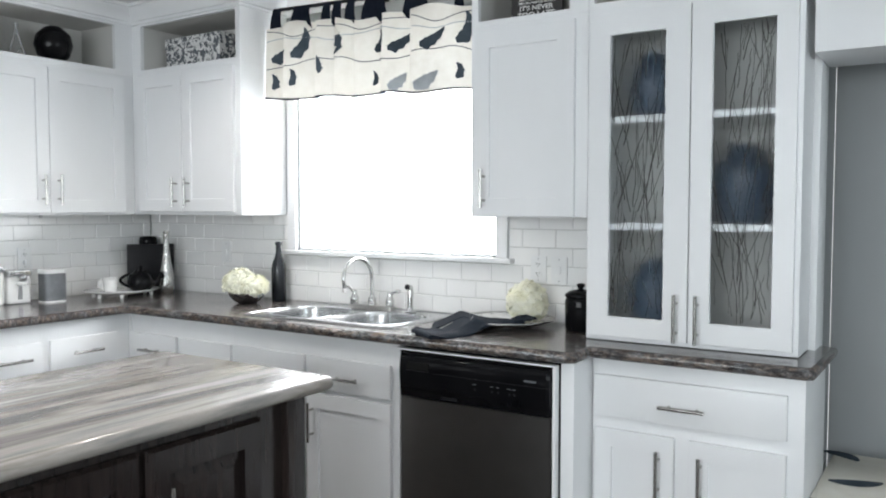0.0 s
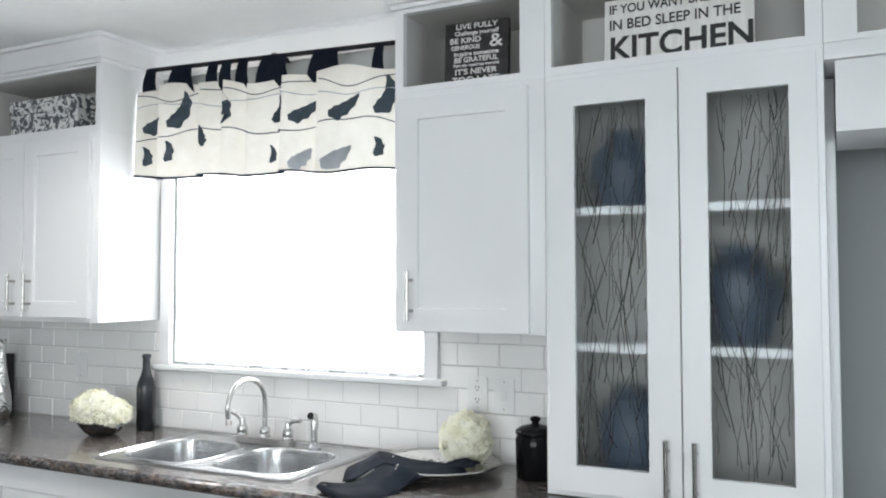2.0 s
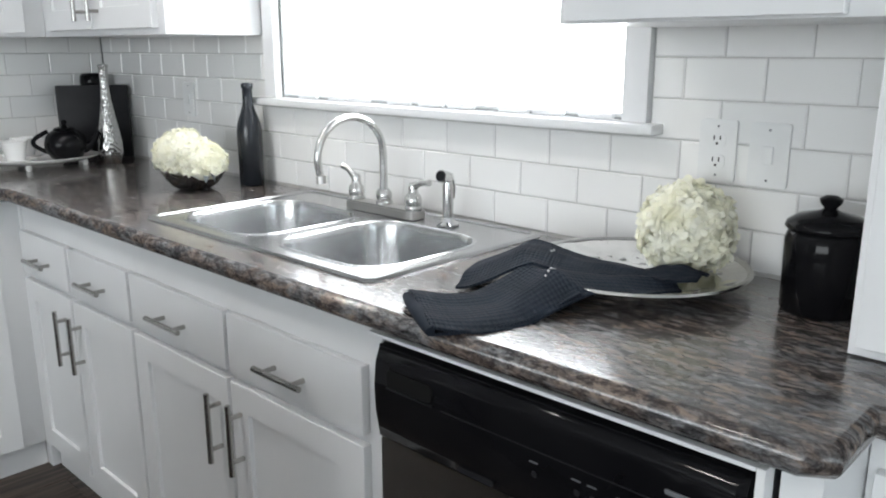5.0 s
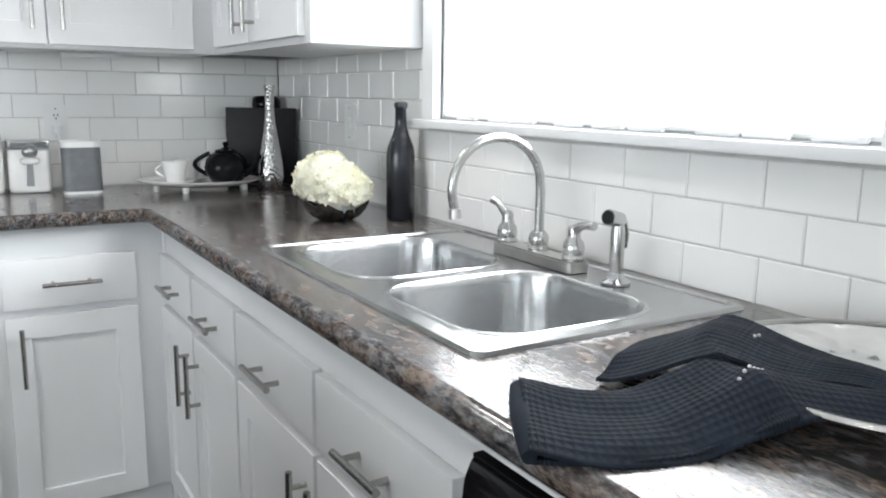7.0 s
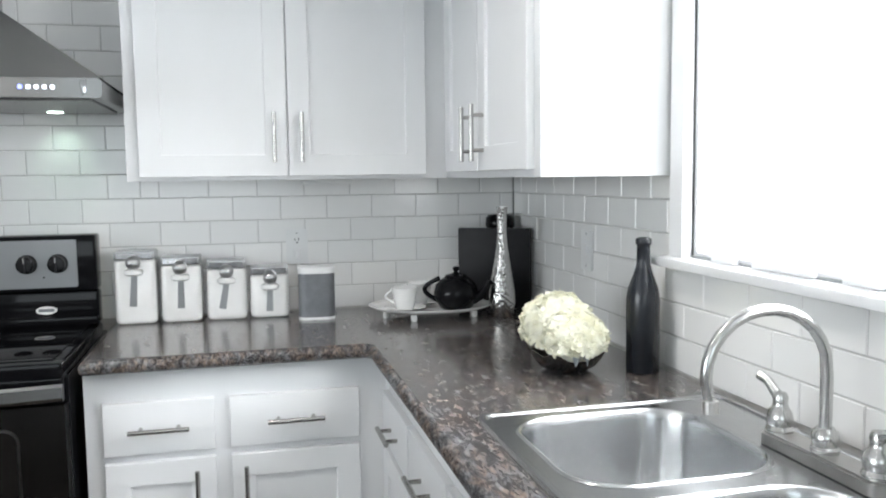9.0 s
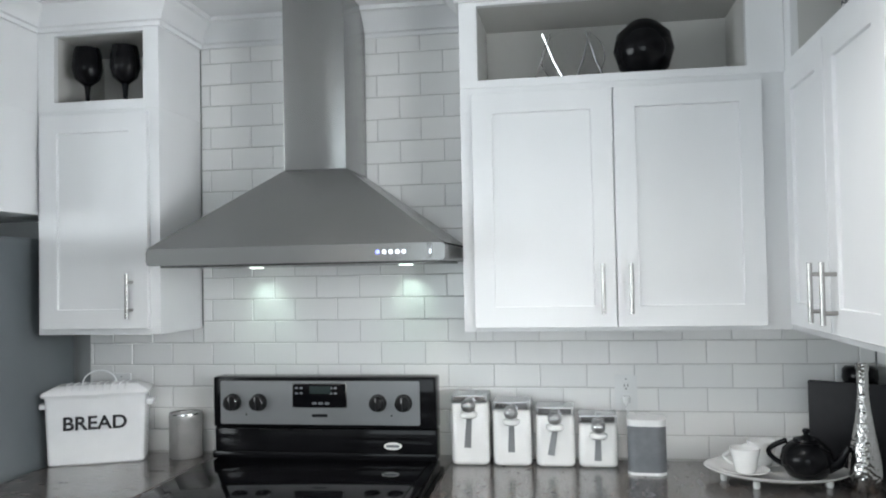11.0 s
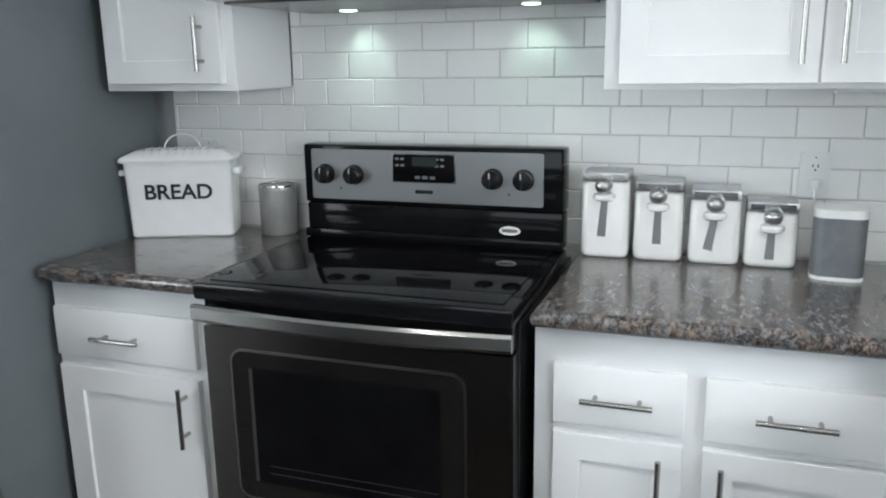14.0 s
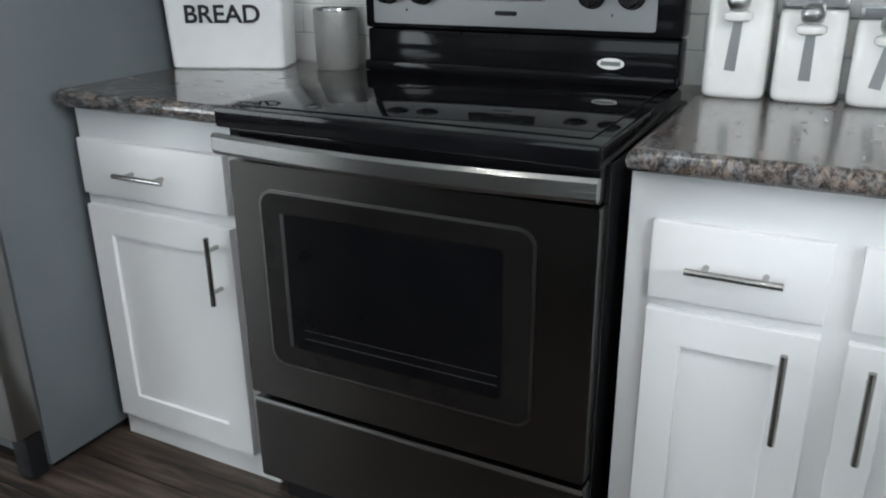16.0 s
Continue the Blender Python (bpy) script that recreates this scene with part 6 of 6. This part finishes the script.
# ---------------------------------------------------------------- bench in the recess
bn = thing("bench", pose(-0.33, 2.72, 0), "white built-in bench in the grey recess", "bench")
part("box", cube(0.0, 1.6, 0.02, 0.695, FZ, 0.38, 0.003), WHITE, bn)
cu = thing("cushion", pose(-0.325, 2.71, 0.381), "cream bench cushion with slate leaf print", "cushion")
part("pad", cube(0.0, 1.55, 0.0, 0.59, 0.0, 0.105, 0.03), CREAM, cu)
for x, y, ln, wd, ang, bend, mat in ((0.10, 0.46, 0.16, 0.06, 150, 60, PRINTBLUE), (0.02, 0.20, 0.17, 0.07, 20, 30, PRINTBLUE), (0.30, 0.42, 0.12, 0.04, 40, 30, PRINTBLUE), (0.22, 0.2, 0.14, 0.05, 60, 30, PRINTGREY)):
    bm = bmesh.new()
    r0, cx, cy = [], x, y
    for i in range(13):
        a = radians(ang + bend * (i / 12 - 0.5))
        cx, cy = cx + ln / 12 * math.cos(a), cy + ln / 12 * math.sin(a)
        h = wd * math.sin(math.pi * (0.04 + 0.92 * i / 12)) ** 0.8
        r0.append([bm.verts.new((cx - math.sin(a) * h * 0.35, cy + math.cos(a) * h * 0.35, 0.1062)), bm.verts.new((cx + math.sin(a) * h * 0.65, cy - math.cos(a) * h * 0.65, 0.1062))])
    for a, b in zip(r0, r0[1:]):
        bm.faces.new((a[0], a[1], b[1], b[0]))
    part("printed_leaf", bm, mat, cu)
# ---------------------------------------------------------------- tiles and planks
tile_meshes = {}


def tile_at(parent, m, u0, u1, z0, z1):
    """One glazed tile, its arris eased, lying on the wall's face."""
    w, h = round(u1 - u0, 3), round(z1 - z0, 3)
    if w < 0.006 or h < 0.006:
        return
    if (w, h) not in tile_meshes:
        bm = bmesh.new()
        e = 0.0022
        lo = [bm.verts.new(p) for p in ((0, 0.008, 0), (w, 0.008, 0), (w, 0.008, h), (0, 0.008, h))]
        mi = [bm.verts.new(p) for p in ((0, 0.0022, 0), (w, 0.0022, 0), (w, 0.0022, h), (0, 0.0022, h))]
        hi = [bm.verts.new(p) for p in ((e, 0, e), (w - e, 0, e), (w - e, 0, h - e), (e, 0, h - e))]
        for a, b in ((lo, mi), (mi, hi)):
            for i in range(4):
                bm.faces.new((a[i], a[(i + 1) % 4], b[(i + 1) % 4], b[i]))
        bm.faces.new(hi)
        tile_meshes[w, h] = to_mesh("tile", bm, TILE, 0)
    ob = new("tile", tile_meshes[w, h])
    ob.parent = parent
    ob.matrix_basis = m @ pose(u0, 0, z0)
    return ob


PU, PZ, GAP = 0.155, 0.0775, 0.0024


def cut(rects, b):
    """Rectangles less a blocked one: what stays beside it, then below it."""
    out = []
    for l, r, z0, z1 in rects:
        if not (l < b[1] and r > b[0] and z0 < b[3] and z1 > b[2]):
            out.append((l, r, z0, z1))
            continue
        if l < b[0]:
            out.append((l, b[0], z0, z1))
        if r > b[1]:
            out.append((b[1], r, z0, z1))
        if z0 < b[2]:
            out.append((max(l, b[0]), min(r, b[1]), z0, b[2]))
    return out


def tiling(parent, m, u0, u1, z0, z1, phase, blocked=()):
    """Running bond between u0..u1 and z0..z1; blocked: rectangles left free."""
    rng2 = random.Random(3)
    rows = math.ceil((z1 - TOP) / PZ)
    for k in range(rows):
        a, b = TOP + 0.001 + k * PZ, min(TOP + 0.001 + (k + 1) * PZ, z1)
        i = math.floor((u0 - phase[k % 2]) / PU)
        while phase[k % 2] + i * PU < u1:
            l, r = max(phase[k % 2] + i * PU, u0), min(phase[k % 2] + (i + 1) * PU, u1)
            rects = [(l, r, max(a, z0), b)]
            for q in blocked:
                rects = cut(rects, q)
            for l, r, lo, hi in rects:
                if r - l > 0.009 and hi - lo > 0.009:
                    tile_at(parent, m @ pose(0, rng2.uniform(0, 0.0007), 0), l + GAP / 2, r - GAP / 2, lo + GAP / 2, hi - GAP / 2)
            i += 1


NW, WW = pose(0, WY, 0), pose(WX, 0, 0, 0, 0, 90)
wcas = (WINX0 - 0.056, WINX1 + 0.056, 1.162, 3)
tiling(wall_window, NW, -3.998, -1.083, 0.923, UZ + 0.004, (-1.513, -1.591), [wcas])
tiling(wall_stove, WW, 0.33, 3.03, 0.923, CEILING, (0.966, 0.891), [(0.0, 0.776, UZ + 0.004, 3), (1.764, 3.1, UZ + 0.004, 3)])
part("grout_bed", cube(-3.998, -1.083, WY + 0.003, WY + 0.0075, 0.9, 1.162), GROUT, wall_window)
for a, b in ((-3.998, WINX0 - 0.056), (WINX1 + 0.056, -1.083)):
    part("grout_bed", cube(a, b, WY + 0.003, WY + 0.0075, 1.162, UZ + 0.006), GROUT, wall_window)
part("grout_bed", cube(WX - 0.0075, WX - 0.003, 0.33, 3.03, 0.86, UZ + 0.006), GROUT, wall_stove)
part("grout_bed", cube(WX - 0.0075, WX - 0.003, 0.776, 1.764, UZ + 0.006, CEILING), GROUT, wall_stove)

floor_ob = bpy.data.objects["floor"]
plank_meshes = {}
rng3 = random.Random(11)
for col in range(28):
    x = -4.0 + col * 0.178
    y = -1.6 - rng3.uniform(0, 1.1)
    while y < 3.0:
        ln = rng3.choice((0.9, 1.2, 1.2))
        if ln not in plank_meshes:
            plank_meshes[ln] = to_mesh("plank", cube(0.001, 0.1765, 0.001, ln - 0.001, -0.011, 0.0, 0.0014), FLOOR, 0)
        ob = new("plank", plank_meshes[ln])
        ob.parent = floor_ob
        ob.matrix_basis = pose(x, y, FZ - 0.0006 * rng3.random())
        y += ln
